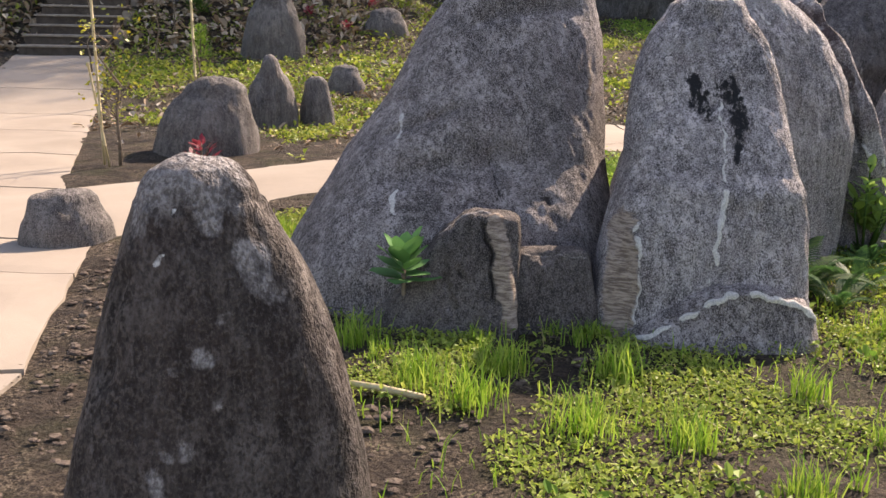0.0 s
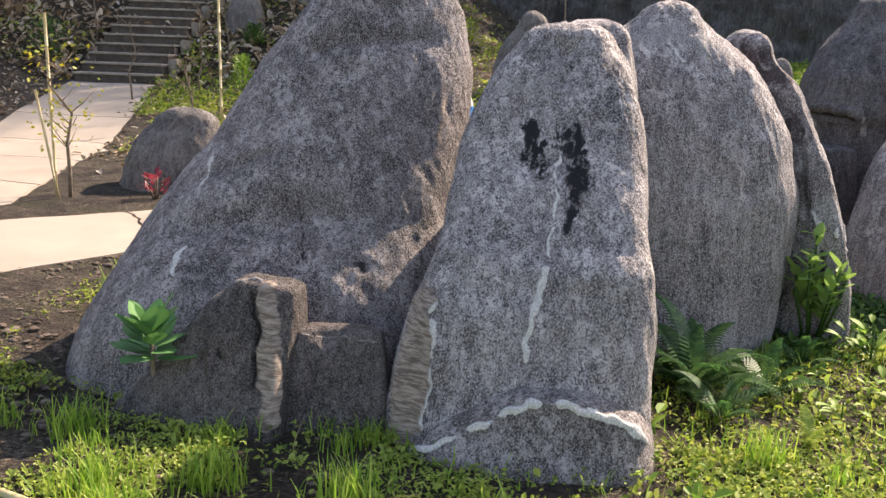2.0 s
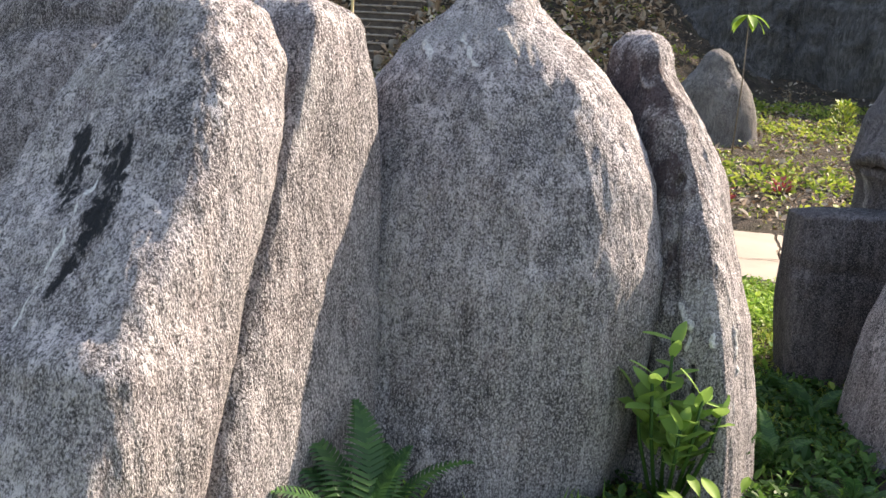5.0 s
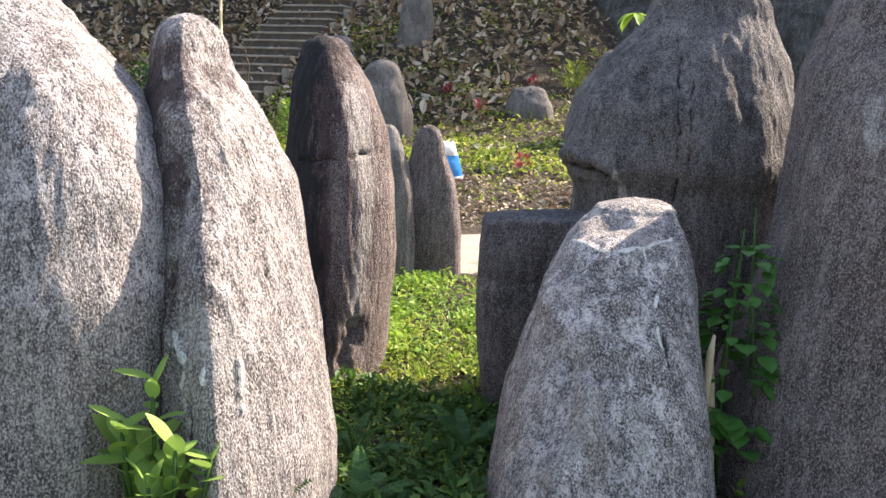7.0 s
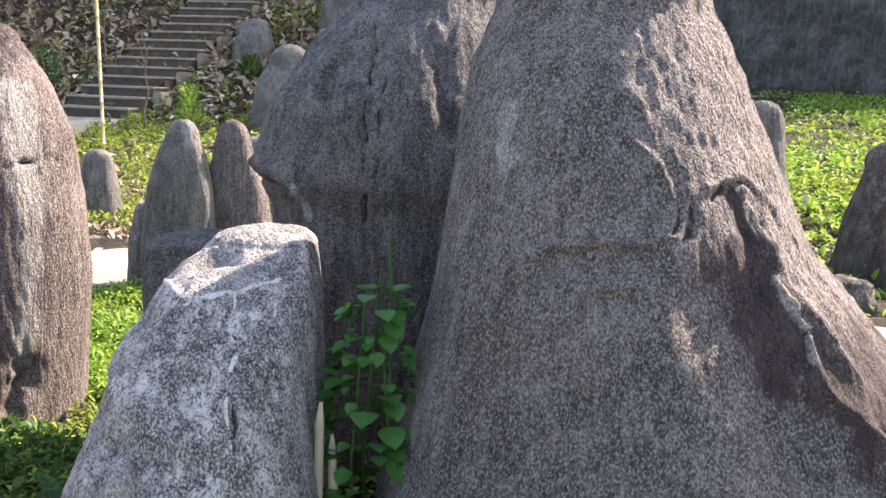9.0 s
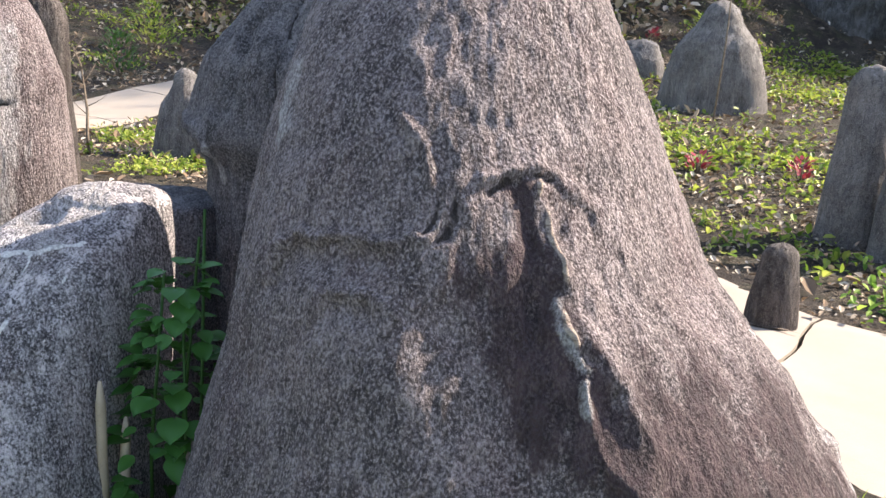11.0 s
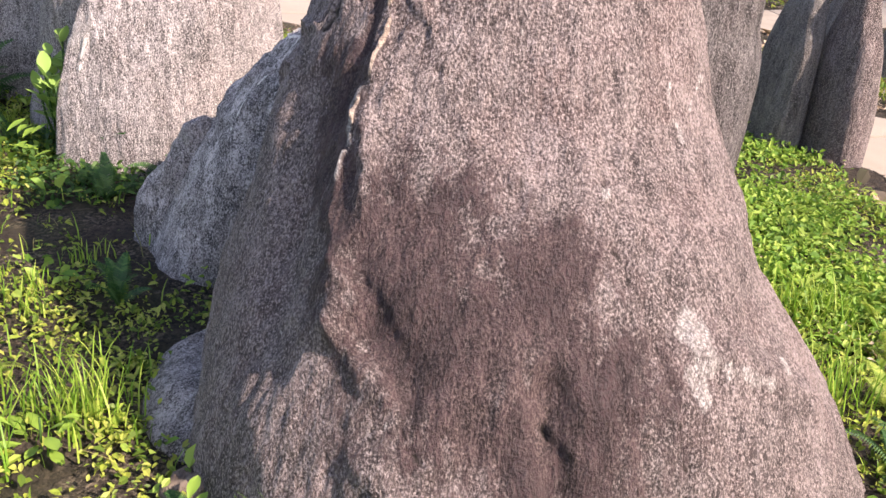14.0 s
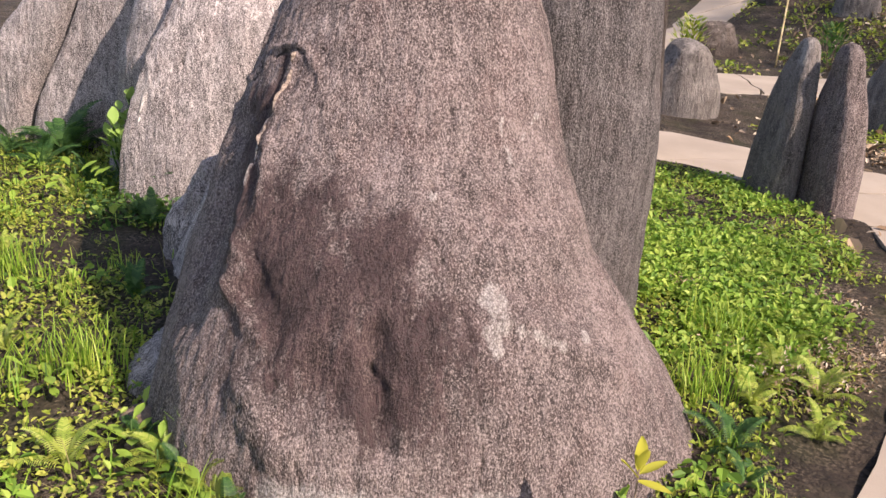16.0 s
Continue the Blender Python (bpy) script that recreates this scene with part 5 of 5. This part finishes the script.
# upright fleshy plant at the ridged slab
broad = leaf_mesh("leaf", 0.15, 0.062, BRIGHT, 0.1, 0.2, 0.7)
fleshy = leaf_mesh("leaf", 0.115, 0.055, FLESHY, 0.06, 0.12, 0.35)
lv, st = [], []
for sx, sy, h in ((-.03, 0, .5), (.09, -.05, .34), (-.12, -.04, .3), (.15, .02, .3), (.04, -.1, .24), (-.07, -.08, .4), (.1, .05, .2)):
    st.append(([(sx * .4, sy * .4, -0.02), (sx * .8, sy * .8, h * .5), (sx, sy, h)], 0.008, WEEDDARK))
    for k in range(13):
        t = 0.3 + 0.7 * k / 12
        lv.append((fleshy, (sx * t, sy * t, h * t), 137.5 * k + r.uniform(-20, 20), r.uniform(-10, 60), r.uniform(.6, 1.15)))
leafy("fleshy_plant", (2.72, 5.73), 0.1, lv, st, "bright green upright plant with fleshy leaves against a slab", "plant")

# weeds with light leaves further along
lv, st = [], []
for k in range(26):
    a = r.uniform(0, 6.28)
    d = r.uniform(0.02, 0.16)
    lv.append((broad, (d * math.cos(a), d * math.sin(a), r.uniform(0.02, 0.2)), math.degrees(a), r.uniform(-10, 50), r.uniform(.4, .8)))
leafy("leafy_weed", (2.95, 5.5), 0.0, lv, [([(0, 0, -0.02), (0, 0, 0.2)], 0.006, WEEDDARK)], "low bright leafy weed at a slab's foot", "plant", "leafy weeds")
for wxy in ((2.45, 5.0), (3.35, 5.35), (1.72, 4.22), (5.15, 6.5), (5.45, 6.95), (5.6, 7.1), (5.75, 7.3), (5.88, 7.55), (5.95, 7.8), (5.92, 8.1), (2.6, 4.7), (2.9, 5.1)):
    leafy("leafy_weed", wxy, 0.0, [(broad, (.1 * math.cos(q) * r.random(), .1 * math.sin(q) * r.random(), r.uniform(.01, .1)), math.degrees(q), r.uniform(-10, 40), r.uniform(.3, .6)) for q in (r.uniform(0, 6.28) for _ in range(14))],
          [([(0, 0, -0.02), (0, 0, 0.1)], 0.004, WEEDDARK)], "small leafy green weed in the open bed", "plant", "leafy weeds")

# heart-leaved climber in the gap by the flared stone
heart = leaf_mesh("leaf", 0.062, 0.06, VINE, 0.1, 0.3, 0.15)
lv, st = [], []
for k in range(4):
    sx, sy = r.uniform(-.05, .05), r.uniform(-.06, .06)
    st.append(([(sx, sy, -.05), (sx * 1.5, sy, .35), (sx * .5, sy + .02, .75 + .08 * k)], 0.006, WEEDDARK))
for k in range(260):
    z = r.uniform(0.05, 0.85)
    d = 0.17 * (1.1 - z) + 0.02
    a = r.uniform(0, 6.28)
    lv.append((heart, (d * math.cos(a), d * math.sin(a) * .8, z), math.degrees(a), r.uniform(-50, 25), r.uniform(.5, 1.35) * (1.2 - .6 * z)))
leafy("climbing_plant", (4.06, 7.2), 0.05, lv, st, "dark green heart-leaved climber between two standing stones", "plant")

# broken stakes beside it
for dx, dy, h, tilt in ((-.09, -.13, .62, 3), (-.03, -.12, .5, -4)):
    bm = bmesh.new()
    rod(bm, [(0, 0, -.05), (.004, 0, h * .5), (0, .003, h * .9), (.004, 0, h)], [.016, .015, .013, .005], 7)
    ob = part("stake", bm, STICKWOOD)
    ob.matrix_basis = pose(4.05 + dx, 7.18 + dy, 0, tilt, tilt, 0)
    tagged(ob, "weathered splintered wooden stake in the gap between stones", "stake", "broken stakes")

# yellow-spotted cutting by the flared stone's foot
yl = leaf_mesh("leaf", 0.09, 0.03, YELLOW, 0.15, 0.1, 0.4)
leafy("spotted_plant", (5.82, 8.5), 0.0, [(yl, (0, 0, .36), 20, 62, 1), (yl, (0, 0, .36), 200, 75, 1.1), (yl, (0, 0, .35), 110, 15, .95), (yl, (0, 0, .34), 290, 40, .9), (yl, (0, 0, .33), 70, -10, 1)],
      [([(.02, -.02, -.02), (.01, 0, .18), (0, 0, .37)], .004, TWIG)], "slender cutting with yellow-spotted leaves", "plant")

# fallen bamboo stick and clods
bm = bmesh.new()
rod(bm, [(-.33, 3.42, .022), (-.16, 3.355, .026), (.0, 3.29, .022)], [.015, .016, .013], 8)
tagged(part("stick", bm, BAMBOO), "pale dry bamboo stick lying on the grass", "stick")


def clod(at, size, seed):
    bm = bmesh.new()
    bmesh.ops.create_icosphere(bm, subdivisions=3, radius=size)
    for v in bm.verts:
        v.co *= 1 + 0.45 * noise.noise(v.co / size * 1.3 + Vector((seed * 3.1, 0, 0))) + 0.2 * noise.noise(v.co / size * 4 + Vector((0, seed, 0)))
        v.co.z *= 0.7
    ob = part("clod", bm, CLOD)
    ob.matrix_basis = pose(at[0], at[1], float(ground_h(*at)) + size * 0.3, 0, 0, seed * 50)
    tagged(ob, "lump of dark crumbly earth on the soil", "clod", "earth clods")


for k, (cx, cy, s) in enumerate([(5.24, 7.0, .09), (5.32, 6.93, .07), (5.16, 6.95, .06), (5.4, 7.06, .06), (5.28, 7.1, .05), (5.45, 6.98, .045)]):
    clod((cx, cy), s, k)
cr = random.Random(9)
sx, sy = scatter(11000, -2.1, 1.2, 1.2, 7.0, lambda x, y: 0.12 + 0.8 * smoothstep(0.5, -0.8, x), 0.02)
verts, faces = [], []
base = bmesh.new()
bmesh.ops.create_icosphere(base, subdivisions=1, radius=1)
bv, bf = [v.co.copy() for v in base.verts], [[v.index for v in f.verts] for f in base.faces]
base.free()
for x, y in zip(sx, sy):
    s = .003 + .02 * cr.random() ** 3.5
    i = len(verts)
    o = cr.uniform(0, 50)
    verts += [(x + v.x * s * 1.3 * (1 + .5 * noise.noise(v + Vector((o, 0, 0)))), y + v.y * s * (1 + .5 * noise.noise(v + Vector((0, o, 0)))), float(ground_h(x, y)) + s * .3 + v.z * s * .6 * (1 + .6 * noise.noise(v * 1.7 + Vector((o, o, 0))))) for v in bv]
    faces += [[i + q for q in f] for f in bf]
tagged(mesh_object("soil_crumbs", verts, faces, CLOD, smooth=False), "crumbs and lumps of dark turned soil by the path", "soil", kind="stuff")


# ---- slope behind: litter, herbs, shrubs, stakes ----
def litter_chance(x, y):
    return np.clip(0.35 + 0.65 * patchy(x, y, 0.5, -0.3, 0.3, 5), 0, 1) * (1 - 0.6 * smoothstep(1, 4, x))


lx, ly = scatter(15000, -16, 6, 10.2, 31, lambda x, y: litter_chance(x, y) * smoothstep(9.5, 13, y + 0.4 * x + 2), 0.05)
leaf_cloud("leaf_litter", lx, ly, gz(lx, ly) + .01, 2, 0.13, 0.25, 0.03, LITTER, "dead brown and grey leaves strewn over the bank", "leaf litter", 0.5, 0.45)
lx, ly = scatter(8000, -14, -2, 19, 32, lambda x, y: 0.9, 0.05)
leaf_cloud("leaf_litter", lx, ly, gz(lx, ly) + .02, 2, 0.24, 0.3, 0.08, LITTER, "large dead leaves heaped on the steep bank", "leaf litter", 0.5, 0.6)
hx, hy = scatter(12000, -7, 9, 12.4, 27, lambda x, y: np.where((y < 15.4) & (x < 2.6), 0.22, 1.0) * np.clip(0.15 + 0.85 * patchy(x, y, 0.55, -0.1, 0.25, 8) * (0.35 + 0.65 * smoothstep(-1, 3, x)) + 0.8 * np.exp(-((y - 16.8) / 0.9) ** 2) * (x < 1.5) * (x > -6), 0, 1), 0.1)
leaf_cloud("slope_herbs", hx, hy, gz(hx, hy), 6, 0.1, 0.14, 0.12, WEED, "light green herbs spreading over the slope", "weeds")
hx, hy = scatter(5200, -6, -1, 8, 16, lambda x, y: patchy(x, y, 0.8, -0.1, 0.3, 3), 0.1)
leaf_cloud("bed_herbs", hx, hy, gz(hx, hy), 7, 0.06, 0.1, 0.08, WEED, "light green ground cover in the planted bed", "weeds")
hx, hy = scatter(6500, -22, -5.5, 6, 24, lambda x, y: patchy(x, y, 0.6, -0.3, 0.2, 13), 0.1)
leaf_cloud("far_herbs", hx, hy, gz(hx, hy), 6, 0.1, 0.16, 0.16, WEED, "yellow-green herbs in the far beds", "weeds")
hx, hy = scatter(4200, 4.5, 14, 11.6, 27, lambda x, y: 0.3 + 0.7 * patchy(x, y, 0.6, -0.5, 0.1, 2), 0.1)
leaf_cloud("slope_herbs", hx, hy, gz(hx, hy), 9, 0.1, 0.14, 0.14, BRIGHT, "dense bright green herbs below the outcrop", "weeds")


# small litter and seedlings in the bed behind the path
lx, ly = scatter(3400, -3.2, 5.2, 11.2, 15.6, lambda x, y: 0.35 + 0.65 * patchy(x, y, 1.0, -0.3, 0.3, 17), 0.05)
leaf_cloud("leaf_litter", lx, ly, gz(lx, ly) + .012, 3, 0.075, 0.16, 0.03, LITTER, "small dead leaves over the bed behind the path", "leaf litter", 0.5, 0.5)
hx, hy = scatter(900, -3.0, 4.5, 11.6, 15.6, lambda x, y: patchy(x, y, 0.9, 0.0, 0.4, 23), 0.1)
leaf_cloud("bed_herbs", hx, hy, gz(hx, hy), 5, 0.06, 0.09, 0.07, WEED, "scattered light green seedlings among litter", "weeds")


def tuft_shrub(at, high, wide, material, label, category, group, n=120, size=0.07, seed=0):
    q = random.Random(seed)
    z = float(ground_h(*at))
    root = empty("shrub", pose(at[0], at[1], z), label, category, group)
    for k in range(4):
        a = k * 1.7
        bm = bmesh.new()
        rod(bm, [(0, 0, -.05), (.2 * wide * math.cos(a), .2 * wide * math.sin(a), high * .5), (.3 * wide * math.cos(a), .3 * wide * math.sin(a), high * .85)], [.012, .008, .004], 5)
        part("stem", bm, TWIG, root)
    verts, faces = [], []
    for k in range(n):
        t = q.random()
        a, d = q.uniform(0, 6.28), wide / 2 * math.sqrt(q.random()) * (1 - .55 * t)
        o = Vector((d * math.cos(a), d * math.sin(a), high * (.15 + .8 * t)))
        u = Vector((math.cos(a), math.sin(a), q.uniform(.2, 1.4))).normalized()
        s = u.cross(Vector((0, 0, 1))).normalized()
        l = size * q.uniform(.6, 1.3)
        i = len(verts)
        verts += [o, o + u * l * .5 + s * l * .22, o + u * l, o + u * l * .5 - s * l * .22]
        faces += [(i, i + 1, i + 2), (i, i + 2, i + 3)]
    mesh_object("foliage", [tuple(v) for v in verts], faces, material, root, smooth=False)
    return root


tuft_shrub((-4.75, 17.6), .75, .5, BRIGHT, "small bright green bushy shrub on the bank", "shrub", "shrubs", 420, .1, 1)
for k, (sx, sy) in enumerate([(1.6, 14.3), (-.4, 14.9), (.1, 16.2), (-2.3, 20.5), (-1.9, 22.5), (2.2, 15.2), (-2.4, 8.95), (-.7, 13.6), (3.2, 15.5), (-3.2, 21.0)]):
    tuft_shrub((sx, sy), .24, .3, RED, "small red-leaved plant in the litter", "shrub", "red plants", 46, .1, 20 + k)
for k, (sx, sy, h) in enumerate([(-7.9, 13.0, .8), (-8.6, 10.8, .7), (-8.8, 15.4, .9), (-1.2, 23.2, .7), (-5.6, 20.6, .5), (2.6, 22.5, .6), (-9.8, 19.5, 1.0), (-10.4, 17.2, 1.1)]):
    tuft_shrub((sx, sy), h, h * 1.1, WEED if k % 2 else WEEDDARK, "loose green shrub on the bank", "shrub", "shrubs", 260, .12, 40 + k)


def bare_sapling(at, high, seed, label, material=TWIG, twigs=14, leaves=0):
    q = random.Random(seed)
    z = float(ground_h(*at))
    root = empty("sapling", pose(at[0], at[1], z), label, "sapling", "saplings")
    bm = bmesh.new()
    pts = [(q.uniform(-.03, .03) * k, q.uniform(-.03, .03) * k, high * k / 5 - .04) for k in range(6)]
    rod(bm, pts, [.02, .018, .015, .012, .009, .005], 6)
    part("trunk", bm, material, root)
    ends = []
    for k in range(twigs):
        bm = bmesh.new()
        h = q.uniform(.35, 1.0)
        a = q.uniform(0, 6.28)
        i = min(4, int(h * 5))
        o = Vector(pts[i]).lerp(Vector(pts[i + 1]), h * 5 - i)
        e = o + Vector((math.cos(a), math.sin(a), q.uniform(.4, 1.2))) * high * .14 * q.uniform(.5, 1.4)
        rod(bm, [o, o.lerp(e, .5) + Vector((0, 0, -.01)), e], [.006, .004, .002], 4)
        ends.append(e)
        part("twig", bm, material, root)
    if leaves:
        verts, faces = [], []
        for k in range(leaves):
            o = q.choice(ends) + Vector((q.uniform(-.12, .12), q.uniform(-.12, .12), q.uniform(-.2, .12)))
            u = Vector((q.uniform(-1, 1), q.uniform(-1, 1), q.uniform(-.6, .5))).normalized()
            s = u.orthogonal().normalized()
            i = len(verts)
            l = q.uniform(.03, .06)
            verts += [o, o + u * l * .5 + s * l * .3, o + u * l, o + u * l * .5 - s * l * .3]
            faces += [(i, i + 1, i + 2), (i, i + 2, i + 3)]
        mesh_object("foliage", [tuple(v) for v in verts], faces, YELLOW, root, smooth=False)
    return root


bare_sapling((-3.12, 8.72), 1.35, 1, "young sapling with yellow-green leaves tied to a stake", TWIG, 20, 170)
bare_sapling((-5.5, 17.4), 1.7, 2, "thin bare sapling beside the steps")
bare_sapling((-5.9, 19.9), 1.5, 3, "thin bare sapling beside the steps")
bare_sapling((-6.4, 16.5), 1.4, 4, "thin bare sapling on the bank")
bare_sapling((-5.0, 21.5), 2.2, 5, "thin bare sapling on the leafy bank")
bare_sapling((-9.2, 20.5), 2.6, 6, "thin bare sapling on the leafy bank")
bare_sapling((-2.9, 11.2), 1.2, 7, "thin bare sapling in the planted bed")


def pole(at, high, radius, tilt, label, name="bamboo_pole"):
    z = float(ground_h(*at))
    bm = bmesh.new()
    pts, rad = [], []
    n = max(4, int(high / .28))
    for k in range(n):
        a, b = high * k / n, high * (k + 1) / n
        pts += [(0, 0, a - .05), (0, 0, b - .06), (0, 0, b - .052)]
        rad += [radius, radius, radius * 1.22]
    rod(bm, pts, rad, 8)
    ob = part(name, bm, BAMBOO)
    ob.matrix_basis = pose(at[0], at[1], z, tilt, -tilt * .5, 0)
    return tagged(ob, label, "pole", "bamboo poles")


pole((-3.3, 8.8), 1.7, .014, 1, "slim upright bamboo stake beside a sapling")
pole((-3.2, 8.66), 1.05, .012, 9, "short leaning bamboo stake beside a sapling")
pole((-4.1, 14.9), 2.6, .022, 1, "tall pale bamboo pole on the bank")
pole((-8.1, 12.2), 1.2, .016, 0, "short pale stake in the bed")


# sack hung over stakes
def make_sack():
    root = empty("sack", pose(-.2, 14.0, float(ground_h(-.2, 14.0)) + .03, 0, 0, 35), "blue and white plastic sack hung over a wooden stake", "sack")

    def cloth(name, z0, z1, w0, w1, mat, x0=-1.0, x1=1.0, puff=0.1):
        verts, faces, n, m = [], [], 16, 8
        for side in (-1, 1):
            for i in range(m + 1):
                t = i / m
                for k in range(n + 1):
                    s = x0 + (x1 - x0) * k / n
                    wd = (w0 + (w1 - w0) * t) / 2
                    bul = puff * math.sqrt(max(0.02, 1 - s * s)) * (.5 + .5 * math.sin(math.pi * (0.15 + .7 * t)))
                    verts.append((s * wd, side * (bul + .012 * noise.noise((s * 3, t * 4, side))), z0 + (z1 - z0) * t + .02 * noise.noise((s * 2.4, t * 2, 4 + side))))
        for side in (0, 1):
            o = side * (m + 1) * (n + 1)
            for i in range(m):
                for k in range(n):
                    a = o + i * (n + 1) + k
                    faces.append((a, a + 1, a + n + 2, a + n + 1))
        return mesh_object(name, verts, faces, mat, root)

    cloth("sack_side", .3, .56, .62, .48, BAGBLUE)
    cloth("sack_panel", .3, .56, .62, .48, BAGWHITE, -.38, .3, .112)
    cloth("sack_top", .56, .73, .47, .36, BAGWHITE, -1, 1, .12)
    cloth("sack_hem", .275, .31, .63, .62, BAGWHITE, -1, 1, .1)
    for x, y, h in ((0.03, -.13, .6), (-.22, .02, .35), (.2, .04, .35)):
        bm = bmesh.new()
        rod(bm, [(x, y, -.05), (x + .01, y, h * .5), (x, y, h)], [.014, .014, .012], 6)
        part("stake", bm, STICKWOOD, root)


make_sack()


# ---- trees beyond the outcrop, which shade the steps ----
def tree(at, high, crown, seed, label):
    q = random.Random(seed)
    z = float(ground_h(*at)) - .2
    root = empty("tree", pose(at[0], at[1], z), label, "tree", "trees")
    bm = bmesh.new()
    pts = [(q.uniform(-.12, .12) * k, q.uniform(-.12, .12) * k, high * .62 * k / 5) for k in range(6)]
    rod(bm, pts, [.2, .17, .15, .13, .11, .08], 10)
    part("trunk", bm, BARK, root)
    tips = []
    for k in range(13):
        bm = bmesh.new()
        h = q.uniform(.5, 1)
        i = min(4, int(h * 5))
        o = Vector(pts[i]).lerp(Vector(pts[i + 1]), h * 5 - i)
        a = k * 2.4
        e = o + Vector((math.cos(a) * crown * q.uniform(.4, 1), math.sin(a) * crown * q.uniform(.4, 1), high * q.uniform(.12, .38)))
        mid = o.lerp(e, .5) + Vector((0, 0, .15))
        rod(bm, [o, mid, e], [.06, .035, .012], 5)
        tips += [mid, e, e]
        part("limb", bm, BARK, root)
    n = 4200
    c = np.array([tuple(q.choice(tips)) for _ in range(n)]) + rng.normal(0, crown * .24, (n, 3)) * (1, 1, .7)
    d, s = rng.normal(size=(n, 3)), rng.normal(size=(n, 3))
    d /= np.linalg.norm(d, axis=1)[:, None]
    s = np.cross(d, s)
    s /= np.linalg.norm(s, axis=1)[:, None]
    l = rng.uniform(.14, .34, (n, 1)) * (crown / 4)
    v = np.stack([c, c + d * l * .5 + s * l * .3, c + d * l, c + d * l * .5 - s * l * .3], 1).reshape(-1, 3)
    i = np.arange(n)[:, None] * 4
    mesh_object("crown", v, np.concatenate([i + [0, 1, 2], i + [0, 2, 3]], 1).reshape(-1, 3), CROWN, root, smooth=False)


for k, (tx, ty, th, tc) in enumerate([(-3.1, 38.4, 15, 4), (0.6, 39.9, 17, 4), (3.8, 39.9, 20, 4.5), (6.9, 41.4, 24, 5), (10, 41.9, 27, 2.6), (13.1, 43.2, 31, 2.6), (-6.8, 31.5, 9, 2.8), (-10.5, 29.5, 9, 3), (-15, 27, 10, 3.2), (13, 34, 10, 3), (-19.5, 20, 9, 3), (-21, 13.5, 9, 3), (-3.8, 36, 11, 3), (-9, 36, 11, 3), (19, 34, 11, 3), (-22, 8, 9, 3), (-14, 35, 11, 3)]):
    tree((tx, ty), th, tc, 70 + k, "tall slim tree with a loose green crown on the bank")


# seed stalk beside the path, and a sapling with a few fresh leaves below the outcrop
leafy("seed_stalk", (3.78, 9.92), 0.0, [], [([(0, 0, -.02), (.02, .01, .2), (.05, .0, .42)], .004, TWIG), ([(.045, 0, .36), (.05, 0, .42), (.052, 0, .47)], .011, TWIG)], "thin dry seed stalk at the path edge", "plant")
fresh = leaf_mesh("leaf", 0.34, 0.14, BRIGHT, 0.1, 0.5, 0.4)
leafy("leafy_sapling", (1.15, 18.2), float(ground_h(1.15, 18.2)), [(fresh, (.0, .0, 2.2), 72 * k + 10, -5 - 9 * (k % 3), 1.0) for k in range(8)], [([(0, 0, -.05), (.02, .02, 1.1), (0, 0, 2.25)], .014, TWIG)], "slender sapling with drooping fresh green leaves", "sapling", "saplings")
